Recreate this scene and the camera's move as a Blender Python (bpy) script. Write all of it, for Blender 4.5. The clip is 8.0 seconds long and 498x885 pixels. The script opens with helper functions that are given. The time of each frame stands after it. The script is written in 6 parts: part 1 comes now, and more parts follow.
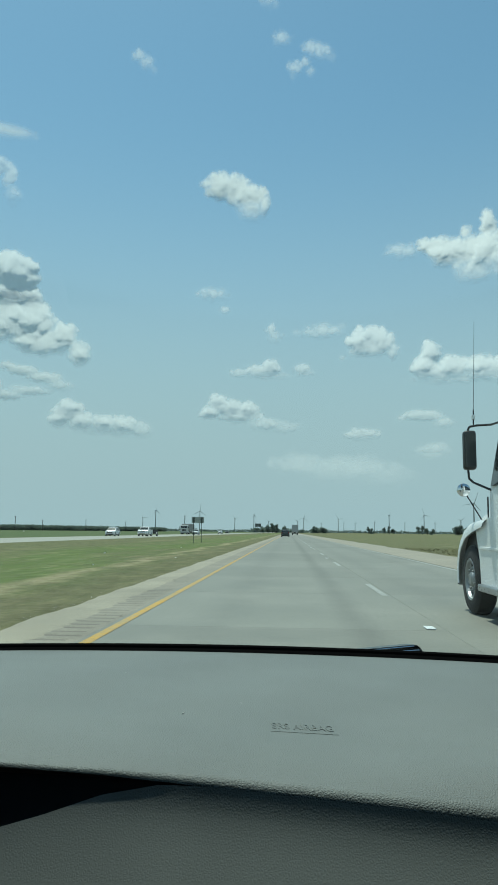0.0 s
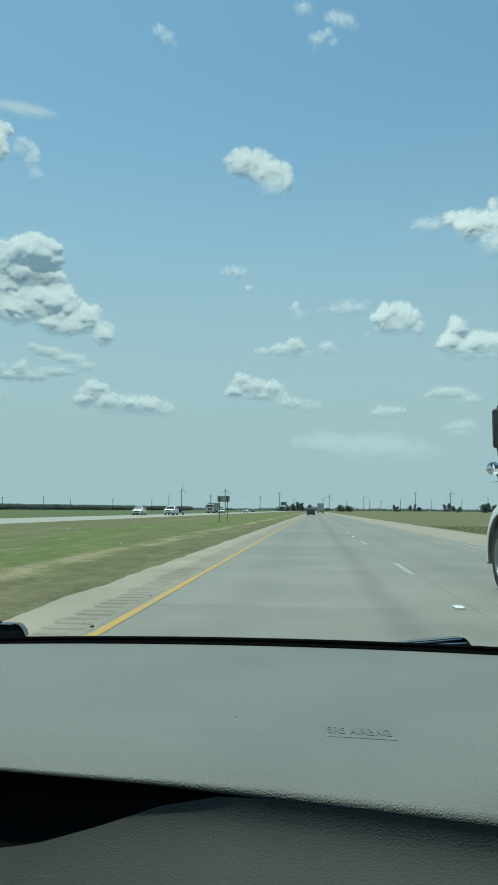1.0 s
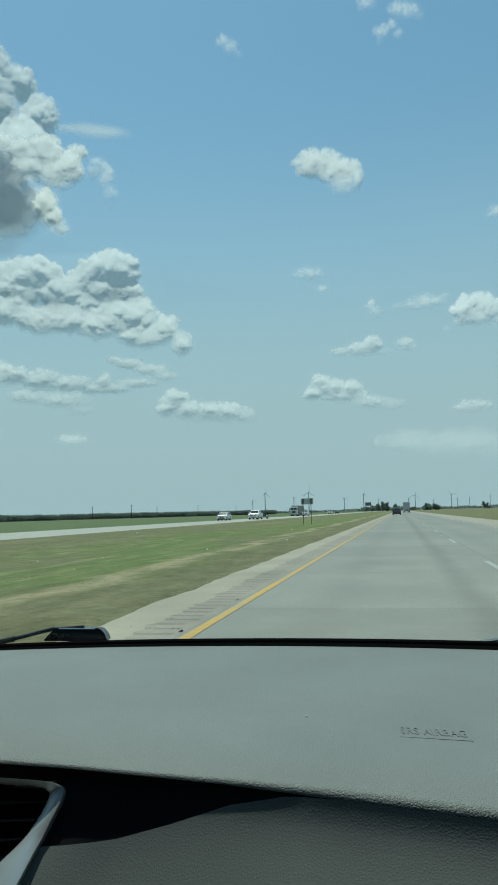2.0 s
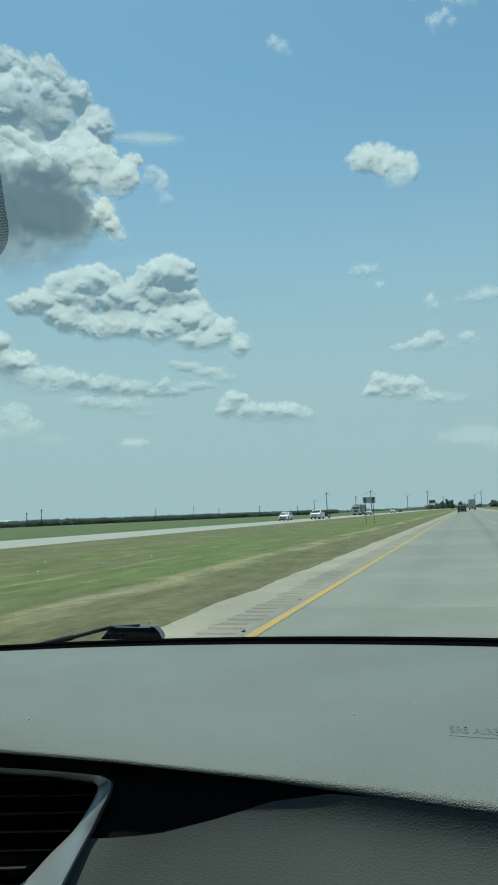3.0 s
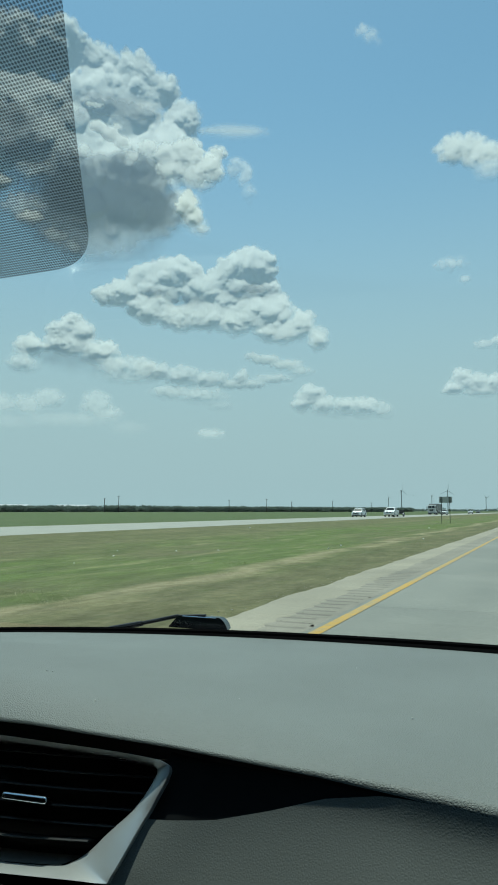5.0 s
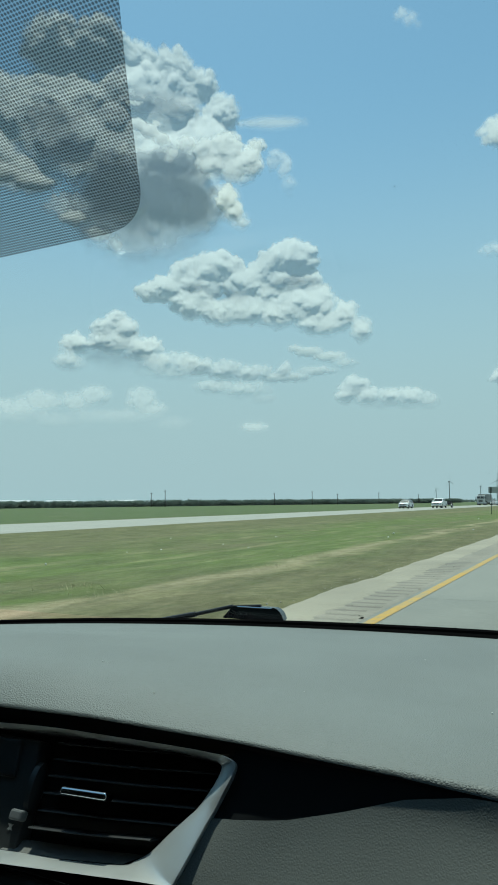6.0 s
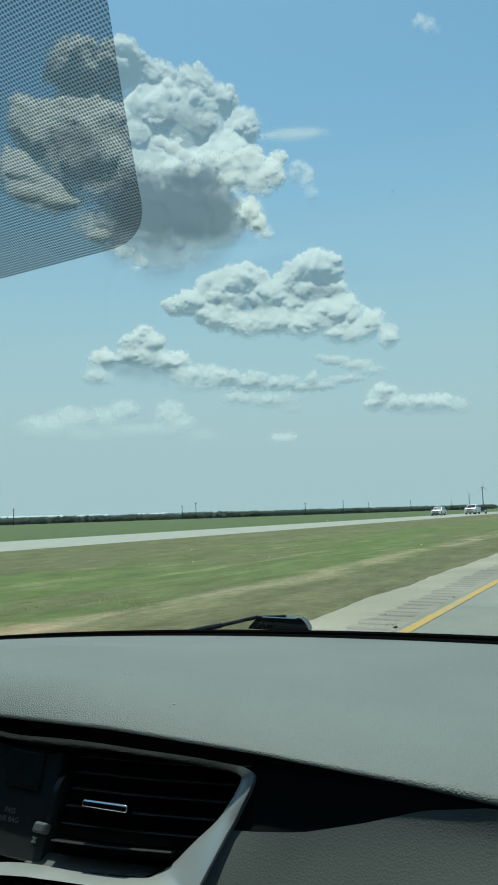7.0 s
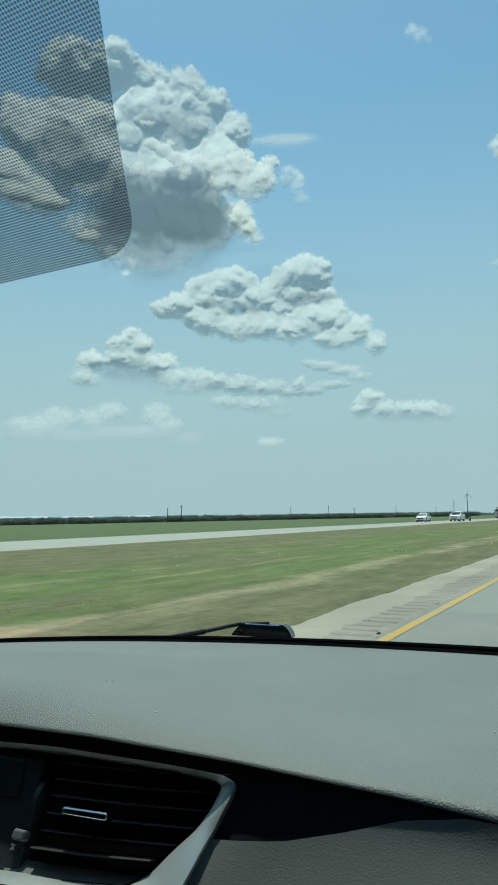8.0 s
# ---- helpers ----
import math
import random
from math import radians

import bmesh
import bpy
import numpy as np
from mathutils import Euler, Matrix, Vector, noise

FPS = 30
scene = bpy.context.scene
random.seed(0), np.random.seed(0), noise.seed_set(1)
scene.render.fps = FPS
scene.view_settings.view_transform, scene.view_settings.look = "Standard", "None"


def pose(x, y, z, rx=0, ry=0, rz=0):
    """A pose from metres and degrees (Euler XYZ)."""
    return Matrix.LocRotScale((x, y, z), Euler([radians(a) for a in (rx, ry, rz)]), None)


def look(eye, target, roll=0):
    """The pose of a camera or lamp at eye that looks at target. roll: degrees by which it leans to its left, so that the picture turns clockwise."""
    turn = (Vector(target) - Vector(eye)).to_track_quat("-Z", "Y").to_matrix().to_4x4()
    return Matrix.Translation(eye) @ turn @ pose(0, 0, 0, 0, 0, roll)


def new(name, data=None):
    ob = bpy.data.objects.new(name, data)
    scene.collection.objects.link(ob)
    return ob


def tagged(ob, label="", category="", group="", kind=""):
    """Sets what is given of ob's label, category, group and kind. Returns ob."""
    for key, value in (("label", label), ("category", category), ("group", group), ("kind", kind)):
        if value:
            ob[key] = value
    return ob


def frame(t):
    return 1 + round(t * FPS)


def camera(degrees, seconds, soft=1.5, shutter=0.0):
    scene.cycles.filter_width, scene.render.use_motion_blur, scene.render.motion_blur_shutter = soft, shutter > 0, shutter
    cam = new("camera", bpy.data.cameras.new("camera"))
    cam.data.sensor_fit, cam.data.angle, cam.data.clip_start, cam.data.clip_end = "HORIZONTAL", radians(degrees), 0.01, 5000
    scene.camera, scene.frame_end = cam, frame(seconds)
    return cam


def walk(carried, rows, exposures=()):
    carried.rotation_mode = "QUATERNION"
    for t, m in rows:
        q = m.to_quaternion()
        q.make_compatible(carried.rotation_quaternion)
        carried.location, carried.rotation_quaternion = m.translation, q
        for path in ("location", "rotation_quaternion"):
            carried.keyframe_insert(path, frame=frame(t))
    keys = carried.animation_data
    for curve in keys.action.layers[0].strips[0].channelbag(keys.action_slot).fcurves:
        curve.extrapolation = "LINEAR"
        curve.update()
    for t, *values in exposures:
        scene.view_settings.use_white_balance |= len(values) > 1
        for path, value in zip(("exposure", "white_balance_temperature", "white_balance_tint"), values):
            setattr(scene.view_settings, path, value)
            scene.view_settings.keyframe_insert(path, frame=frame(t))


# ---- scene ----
# ---- camera and walk ----
cam = camera(38.57, 8.0, soft=1.7)
EYE = 1.2  # height of the eye's resting place over the road
WALK = [
    # t, x, y, z (from the resting place), tilt, lean, turn
    (0.0, -0.0000, -0.0000, -0.0000, 97.132, -0.649, 3.154),
    (0.5, -0.0089, 0.0101, 0.0063, 96.235, -0.716, 3.476),
    (1.0, -0.0274, 0.0219, 0.0193, 95.410, -0.386, 5.192),
    (1.5, -0.0064, 0.0266, 0.0173, 95.463, 0.586, 8.559),
    (2.0, -0.0061, 0.0255, 0.0161, 95.720, 1.556, 11.920),
    (3.5, 0.0204, 0.0324, 0.0115, 95.926, 2.049, 18.442),
    (4.0, 0.0221, 0.0212, 0.0234, 95.960, 1.163, 19.624),
    (4.5, 0.0331, 0.0133, 0.0215, 95.834, 0.290, 20.978),
    (6.0, -0.0075, 0.0550, 0.0070, 94.949, 0.653, 26.310),
    (6.5, 0.0093, 0.0486, 0.0046, 95.315, 1.356, 27.845),
    (7.0, 0.0057, 0.0614, 0.0055, 95.862, 1.859, 28.779),
    (7.5, 0.0188, 0.0446, 0.0116, 96.209, 1.794, 28.977),
    (8.0, 0.0093, 0.0572, 0.0105, 96.148, 1.078, 27.621),
]
walk(cam, [(t, pose(x, y, EYE + z, a, b, c)) for t, x, y, z, a, b, c in WALK], exposures=[(0.0, -0.02), (0.5, -0.03), (1.0, 0.02), (1.5, -0.03), (2.0, -0.05), (3.5, 0.0), (4.5, -0.01), (6.0, 0.08), (8.0, 0.09)])

# ---- world, sun, exposure ----
SUN = Vector((-0.18, 0.225, 0.957)).normalized()
world = bpy.data.worlds.new("sky")
scene.world = world
world.use_nodes = True
wt = world.node_tree
sky = wt.nodes.new("ShaderNodeTexSky")
sky.sky_type = "NISHITA"
sky.sun_disc = False
sky.sun_elevation = math.asin(SUN.z)
sky.sun_rotation = math.atan2(SUN.x, SUN.y)
sky.altitude = 200
sky.air_density = 1.0
sky.dust_density = 0.7
sky.ozone_density = 1.2
wt.nodes["Background"].inputs["Strength"].default_value = 0.148
# a summer haze that whitens the sky towards the horizon, all round
tint = wt.nodes.new("ShaderNodeMix")
tint.data_type, tint.blend_type = "RGBA", "MULTIPLY"
tint.inputs[0].default_value = 1.0
tint.inputs[7].default_value = (0.80, 1.03, 0.955, 1)
wt.links.new(sky.outputs[0], tint.inputs[6])
height = wt.nodes.new("ShaderNodeSeparateXYZ")
wt.links.new(wt.nodes.new("ShaderNodeTexCoord").outputs["Generated"], height.inputs[0])
fade = wt.nodes.new("ShaderNodeMapRange")
fade.interpolation_type = "SMOOTHERSTEP"
for key, value in (("From Min", 0.0), ("From Max", 0.64), ("To Min", 1.0), ("To Max", 0.0)):
    fade.inputs[key].default_value = value
wt.links.new(height.outputs[2], fade.inputs[0])
haze = wt.nodes.new("ShaderNodeMix")
haze.data_type = "RGBA"
haze.inputs[7].default_value = (2.95, 3.8, 4.28, 1)
wt.links.new(fade.outputs[0], haze.inputs[0])
wt.links.new(tint.outputs[2], haze.inputs[6])
wt.links.new(haze.outputs[2], wt.nodes["Background"].inputs["Color"])
sun_lamp = new("sun", bpy.data.lights.new("sun", "SUN"))
sun_lamp.data.energy, sun_lamp.data.angle = 3.6, radians(0.6)
sun_lamp.data.color = (1.0, 0.965, 0.91)
sun_lamp.matrix_world = look(SUN * 50, (0, 0, 0))
scene.view_settings.exposure = 0.0


# ---- helpers for building ----
def sheet(verts, faces):
    bm = bmesh.new()
    vs = [bm.verts.new(v) for v in verts]
    for f in faces:
        bm.faces.new([vs[i] for i in f])
    return bm


def part(name, bm, material, parent=None, label="", smooth=False):
    me = bpy.data.meshes.new(name)
    bmesh.ops.recalc_face_normals(bm, faces=bm.faces)
    bm.to_mesh(me)
    bm.free()
    me.materials.append(material)
    if smooth:
        me.shade_smooth()
        me.set_sharp_from_angle(angle=radians(42))
    ob = new(name, me)
    if parent:
        ob.parent = parent
    return tagged(ob, label)


def thing(name, label, category, at=(0, 0, 0), turn=0, group="", kind=""):
    ob = new(name)
    ob.empty_display_size = 0.1
    ob.matrix_basis = pose(*at, 0, 0, turn)
    return tagged(ob, label, category, group, kind)


def box(x0, x1, y0, y1, z0, z1, bevel=0.0, bm=None, m=None, seg=2):
    one = bmesh.new()
    bmesh.ops.create_cube(one, size=1)
    for v in one.verts:
        v.co = Vector(((x0 + x1) / 2 + v.co.x * (x1 - x0), (y0 + y1) / 2 + v.co.y * (y1 - y0), (z0 + z1) / 2 + v.co.z * (z1 - z0)))
    if bevel:
        bmesh.ops.bevel(one, geom=one.edges[:], offset=bevel, segments=seg, affect="EDGES", profile=0.5)
    if m:
        one.transform(m)
    return join(bm, one)


def join(bm, one):
    if bm is None:
        return one
    me = bpy.data.meshes.new("scratch")
    one.to_mesh(me)
    one.free()
    bm.from_mesh(me)
    bpy.data.meshes.remove(me)
    return bm


def rod(a, b, r0, r1=None, n=10, bm=None):
    """A round bar from a to b, capped."""
    a, b = Vector(a), Vector(b)
    r1 = r0 if r1 is None else r1
    q = (b - a).to_track_quat("Z", "Y")
    out = bmesh.new() if bm is None else bm
    rings = []
    for c, r in ((a, r0), (b, r1)):
        rings.append([out.verts.new(c + q @ Vector((r * math.cos(6.2832 * k / n), r * math.sin(6.2832 * k / n), 0))) for k in range(n)])
    for k in range(n):
        out.faces.new((rings[0][k], rings[0][(k + 1) % n], rings[1][(k + 1) % n], rings[1][k]))
    out.faces.new(rings[0][::-1])
    out.faces.new(rings[1])
    return out


def lathe(profile, n=24, m=None, bm=None):
    """A turned body about the x axis from (x, radius) pairs."""
    one = bmesh.new()
    rings = [[one.verts.new((x, r * math.cos(6.2832 * k / n), r * math.sin(6.2832 * k / n))) for k in range(n)] for x, r in profile]
    for a, b in zip(rings, rings[1:]):
        for k in range(n):
            one.faces.new((a[k], a[(k + 1) % n], b[(k + 1) % n], b[k]))
    one.faces.new(rings[0])
    one.faces.new(rings[-1][::-1])
    if m:
        one.transform(m)
    return join(bm, one)


def prism(outline, x0, x1, bevel=0.0, m=None, bm=None, seg=2):
    """A side outline of (y, z) pairs drawn out from x0 to x1."""
    one = bmesh.new()
    a = [one.verts.new((x0, y, z)) for y, z in outline]
    b = [one.verts.new((x1, y, z)) for y, z in outline]
    one.faces.new(a)
    one.faces.new(b[::-1])
    n = len(a)
    for i in range(n):
        one.faces.new((a[i], b[i], b[(i + 1) % n], a[(i + 1) % n]))
    if bevel:
        bmesh.ops.bevel(one, geom=one.edges[:], offset=bevel, segments=seg, affect="EDGES", profile=0.5)
    if m:
        one.transform(m)
    return join(bm, one)


def surface(fn, us, vs, bm=None):
    """A net of points fn(u, v)."""
    out = bmesh.new() if bm is None else bm
    rows = [[out.verts.new(fn(u, v)) for u in us] for v in vs]
    for a, b in zip(rows, rows[1:]):
        for k in range(len(us) - 1):
            out.faces.new((a[k], a[k + 1], b[k + 1], b[k]))
    return out


def lerp_table(x, table):
    return float(np.interp(x, [p[0] for p in table], [p[1] for p in table]))


def span(a, b, n):
    return [a + (b - a) * i / (n - 1) for i in range(n)]


# ---- materials ----
class Paint:
    """A small builder of node materials."""

    def __init__(self, name):
        self.m = bpy.data.materials.new(name)
        self.m.use_nodes = True
        self.t = self.m.node_tree
        self.b = self.t.nodes["Principled BSDF"]
        self.co = self.t.nodes.new("ShaderNodeTexCoord").outputs["Object"]

    def node(self, kind, **sockets):
        n = self.t.nodes.new("ShaderNode" + kind)
        for k, v in sockets.items():
            self.put(n.inputs[k.replace("_", " ")], v)
        return n

    def put(self, socket, v):
        if isinstance(v, bpy.types.NodeSocket):
            self.t.links.new(v, socket)
        else:
            socket.default_value = v

    def stretch(self, s):
        n = self.node("Mapping", Vector=self.co)
        n.inputs["Scale"].default_value = s
        return n.outputs[0]

    def noise(self, scale, detail=4.0, rough=0.55, co=None):
        return self.node("TexNoise", Vector=co or self.co, Scale=scale, Detail=detail, Roughness=rough).outputs["Fac"]

    def ramp(self, fac, lo, hi, a=0.0, b=1.0):
        n = self.node("MapRange", Value=fac)
        for k, v in zip(("From Min", "From Max", "To Min", "To Max"), (lo, hi, a, b)):
            n.inputs[k].default_value = v
        return n.outputs[0]

    def mix(self, fac, a, b, blend="MIX"):
        n = self.t.nodes.new("ShaderNodeMix")
        n.data_type, n.blend_type = "RGBA", blend
        self.put(n.inputs[0], fac)
        for s, v in ((n.inputs[6], a), (n.inputs[7], b)):
            self.put(s, (*v, 1) if isinstance(v, tuple) and len(v) == 3 else v)
        return n.outputs[2]

    def math(self, op, a, b=0.0):
        n = self.t.nodes.new("ShaderNodeMath")
        n.operation = op
        self.put(n.inputs[0], a)
        self.put(n.inputs[1], b)
        return n.outputs[0]

    def bump(self, height, strength=0.3, distance=0.01, normal=None):
        n = self.node("Bump", Height=height, Strength=strength, Distance=distance)
        if normal:
            self.put(n.inputs["Normal"], normal)
        self.put(self.b.inputs["Normal"], n.outputs[0])
        return n.outputs[0]

    def done(self, color, rough=0.5, metal=0.0, spec=0.5):
        self.put(self.b.inputs["Base Color"], (*color, 1) if isinstance(color, tuple) and len(color) == 3 else color)
        self.put(self.b.inputs["Roughness"], rough)
        self.b.inputs["Metallic"].default_value = metal
        self.b.inputs["Specular IOR Level"].default_value = spec
        return self.m


def plain(name, color, rough=0.5, metal=0.0, spec=0.5, var=0.12, scale=6.0, bump=0.0, bscale=200.0):
    """Paint, plastic or metal with a mottled tone and a fine relief."""
    p = Paint(name)
    big = p.ramp(p.noise(scale, 5), 0.3, 0.7, 1 - var, 1 + var)
    fine = p.ramp(p.noise(scale * 17, 3), 0.3, 0.7, 1 - var * 0.5, 1 + var * 0.5)
    tone = p.math("MULTIPLY", big, fine)
    c = p.mix(1.0, color, p.node("CombineColor", Red=tone, Green=tone, Blue=tone).outputs[0], "MULTIPLY")
    if bump:
        p.bump(p.noise(bscale, 3), bump, 0.002)
    return p.done(c, p.ramp(p.noise(scale * 5, 4), 0.2, 0.8, max(rough - 0.08, 0.02), min(rough + 0.08, 1)), metal, spec)


def leather(name, color, rough, scale, strength, spec):
    p = Paint(name)
    # pebbles parted by creases, and a faint coarser unevenness
    bent = p.mix(0.0022, p.co, p.node("TexNoise", Vector=p.co, Scale=scale * 0.45, Detail=2.0).outputs["Color"], "ADD")
    cells = p.node("TexVoronoi", Vector=bent, Scale=scale, Randomness=0.9)
    cells.feature = "DISTANCE_TO_EDGE"
    pebble = p.node("MapRange", Value=cells.outputs["Distance"])
    pebble.interpolation_type = "SMOOTHSTEP"
    pebble.inputs["From Max"].default_value = 0.42
    h = p.math("ADD", pebble.outputs[0], p.math("MULTIPLY", p.noise(scale * 0.5, 3), 0.6))
    p.bump(h, strength, 0.0012)
    t = p.ramp(p.noise(5, 5), 0.3, 0.7, 0.93, 1.07)
    c = p.mix(1.0, color, p.node("CombineColor", Red=t, Green=t, Blue=t).outputs[0], "MULTIPLY")
    dust = p.ramp(p.noise(900, 2), 0.72, 0.78)
    c = p.mix(p.math("MULTIPLY", dust, 0.12), c, (0.5, 0.5, 0.47))
    return p.done(c, p.ramp(p.noise(9, 4), 0.2, 0.8, rough - 0.06, rough + 0.06), 0, spec)


def raised(p, k):
    """A normal leaning to the zenith: light that scatters many times in the stuff comes mostly from above."""
    n = p.t.nodes.new("ShaderNodeVectorMath")
    n.operation = "ADD"
    p.put(n.inputs[0], p.node("NewGeometry").outputs["Normal"])
    p.put(n.inputs[1], p.node("CombineXYZ", Z=k).outputs[0])
    u = p.t.nodes.new("ShaderNodeVectorMath")
    u.operation = "NORMALIZE"
    p.put(u.inputs[0], n.outputs[0])
    return u.outputs[0]


def both_sides(p, color, k):
    """Thin stuff that is lit alike from either side."""
    up = raised(p, k)
    down = p.t.nodes.new("ShaderNodeVectorMath")
    down.operation = "SCALE"
    down.inputs["Scale"].default_value = -1
    p.put(down.inputs[0], up)
    add = p.t.nodes.new("ShaderNodeAddShader")
    for slot, kind, normal in ((0, "ShaderNodeBsdfDiffuse", up), (1, "ShaderNodeBsdfTranslucent", down.outputs[0])):
        n = p.t.nodes.new(kind)
        p.put(n.inputs["Color"], color)
        p.put(n.inputs["Normal"], normal)
        p.t.links.new(n.outputs[0], add.inputs[slot])
    return add


def grass_ground():
    p = Paint("grass_ground")
    long = p.stretch((1.0, 0.34, 1.0))
    patches = p.noise(0.17, 6, 0.66, p.stretch((1.0, 0.42, 1.0)))
    streak = p.noise(0.75, 6, 0.65, long)
    fine = p.noise(7, 6, 0.6)
    tone = p.ramp(fine, 0.25, 0.75)
    green = p.mix(tone, (0.096, 0.132, 0.034), (0.158, 0.200, 0.062))
    dull = p.mix(tone, (0.118, 0.112, 0.052), (0.205, 0.182, 0.098))
    straw = p.mix(tone, (0.26, 0.215, 0.115), (0.42, 0.36, 0.22))
    c = p.mix(p.ramp(patches, 0.46, 0.66), green, dull)
    x = p.node("SeparateXYZ", Vector=p.co).outputs[0]
    wander = p.math("ADD", x, p.ramp(p.noise(0.12, 4), 0.3, 0.7, -0.8, 0.8))
    # worn verge along the shoulder, a windrow of dried cuttings beside it, and a dry strip along the far side
    c = p.mix(p.math("MULTIPLY", p.ramp(wander, -7.2, -5.0), p.math("MULTIPLY", p.ramp(x, 0.0, -2.0), 0.85)), c, dull)
    cut = p.ramp(p.math("ABSOLUTE", p.math("ADD", wander, 6.3)), 0.7, 0.1)
    c = p.mix(p.math("MULTIPLY", p.math("MULTIPLY", cut, p.ramp(streak, 0.32, 0.52)), 0.9), c, straw)
    c = p.mix(p.math("MULTIPLY", p.ramp(streak, 0.54, 0.72), 0.45), c, straw)
    c = p.mix(p.math("MULTIPLY", p.ramp(streak, 0.46, 0.32), 0.5), c, (0.07, 0.105, 0.034))
    edge = p.math("MULTIPLY", p.ramp(wander, -15.5, -19.5), p.ramp(x, -27.0, -25.5))
    c = p.mix(p.math("MULTIPLY", edge, 0.75), c, dull)
    c = p.mix(p.math("MULTIPLY", p.ramp(x, 6.0, 8.0), 0.7), c, dull)
    c = p.mix(p.math("MULTIPLY", p.ramp(x, -38.0, -42.0), 0.6), c, (0.07, 0.11, 0.048))
    band = p.noise(0.45, 5, 0.6, p.stretch((1.0, 0.09, 1.0)))
    c = p.mix(p.math("MULTIPLY", p.ramp(band, 0.55, 0.70), 0.28), c, straw)
    k = p.ramp(p.noise(1.5, 6, 0.7, p.stretch((1.0, 0.5, 1.0))), 0.3, 0.7, 0.72, 1.28)
    c = p.mix(1.0, c, p.node("CombineColor", Red=k, Green=k, Blue=k).outputs[0], "MULTIPLY")
    p.bump(p.math("ADD", p.noise(14, 5, 0.7), p.noise(2.5, 3)), 0.6, 0.10)
    return p.done(c, 0.9, 0, 0.2)


def blades():
    p = Paint("grass_blade")
    r = p.node("NewGeometry").outputs["Random Per Island"]
    x = p.node("SeparateXYZ", Vector=p.co).outputs[0]
    wander = p.math("ADD", x, p.ramp(p.noise(0.12, 4), 0.3, 0.7, -1.3, 1.3))
    c = p.mix(p.ramp(r, 0.0, 1.0), (0.10, 0.165, 0.042), (0.155, 0.22, 0.07))
    dry = p.mix(p.ramp(r, 0.0, 1.0), (0.15, 0.135, 0.07), (0.22, 0.19, 0.11))
    c = p.mix(p.ramp(wander, -7.2, -5.0, 0.15, 0.9), c, dry)
    c = p.mix(p.ramp(r, 0.90, 0.96), c, (0.20, 0.17, 0.10))
    return p.done(c, 0.9, 0, 0.1)


def concrete(name, a, b, tracks=False):
    p = Paint(name)
    co = p.node("NewGeometry").outputs["Position"]
    n1 = p.noise(0.5, 6, 0.6, co)
    n2 = p.noise(18, 6, 0.65, co)
    c = p.mix(p.ramp(n1, 0.3, 0.7), a, b)
    k = p.ramp(n2, 0.25, 0.75, 0.84, 1.14)
    c = p.mix(1.0, c, p.node("CombineColor", Red=k, Green=k, Blue=k).outputs[0], "MULTIPLY")
    one = p.node("ObjectInfo").outputs["Random"]
    k = p.ramp(one, 0, 1, 0.93, 1.06)
    c = p.mix(1.0, c, p.node("CombineColor", Red=k, Green=k, Blue=k).outputs[0], "MULTIPLY")
    if tracks:
        # rubber and oil worn into the lanes by the wheels
        x = p.node("SeparateXYZ", Vector=co).outputs[0]
        wob = p.math("ADD", x, p.math("MULTIPLY", p.noise(0.25, 3, 0.5, co), 0.35))
        for centre, wide, deep in ((-0.95, 0.55, 0.12), (0.95, 0.32, 0.30), (2.7, 0.5, 0.10), (4.5, 0.5, 0.16)):
            d = p.math("ABSOLUTE", p.math("SUBTRACT", wob, centre + 0.17))
            w = p.math("MULTIPLY", p.ramp(d, wide, 0.05), p.ramp(p.noise(1.3, 5, 0.7, co), 0.25, 0.75, 0.4, 1.0))
            c = p.mix(p.math("MULTIPLY", w, deep), c, (0.05, 0.05, 0.048))
    pits = p.ramp(p.noise(60, 3, 0.7, co), 0.62, 0.7)
    c = p.mix(p.math("MULTIPLY", pits, 0.2), c, (0.10, 0.10, 0.09))
    p.bump(p.noise(90, 4, 0.7, co), 0.35, 0.006)
    return p.done(c, p.ramp(n1, 0.3, 0.7, 0.62, 0.8), 0, 0.35)


def worn_line(name, color, under):
    p = Paint(name)
    co = p.node("NewGeometry").outputs["Position"]
    w = p.ramp(p.math("ADD", p.noise(7, 6, 0.75, co), p.math("MULTIPLY", p.noise(0.6, 3, 0.5, co), 0.4)), 0.60, 0.86)
    c = p.mix(w, color, under)
    p.bump(p.noise(70, 4, 0.7, co), 0.3, 0.004)
    return p.done(c, 0.6, 0, 0.3)


def knobbed(p, flatten, k):
    """The shell's normal with its relief drawn out in depth, leaning a little to the zenith: light scatters many times in the mist."""
    geo = p.node("NewGeometry")

    def vec(op, a, b=None, scale=None):
        n = p.t.nodes.new("ShaderNodeVectorMath")
        n.operation = op
        p.put(n.inputs[0], a)
        if b is not None:
            p.put(n.inputs[1], b)
        if scale is not None:
            p.put(n.inputs["Scale"], scale)
        return n.outputs["Value"] if op == "DOT_PRODUCT" else n.outputs["Vector"]

    out = vec("NORMALIZE", geo.outputs["Position"])
    along = vec("DOT_PRODUCT", geo.outputs["Normal"], out)
    less = vec("SCALE", out, scale=p.math("MULTIPLY", along, flatten - 1.0))
    n = vec("NORMALIZE", vec("ADD", geo.outputs["Normal"], less))
    return vec("NORMALIZE", vec("ADD", n, p.node("CombineXYZ", Z=k).outputs[0]))


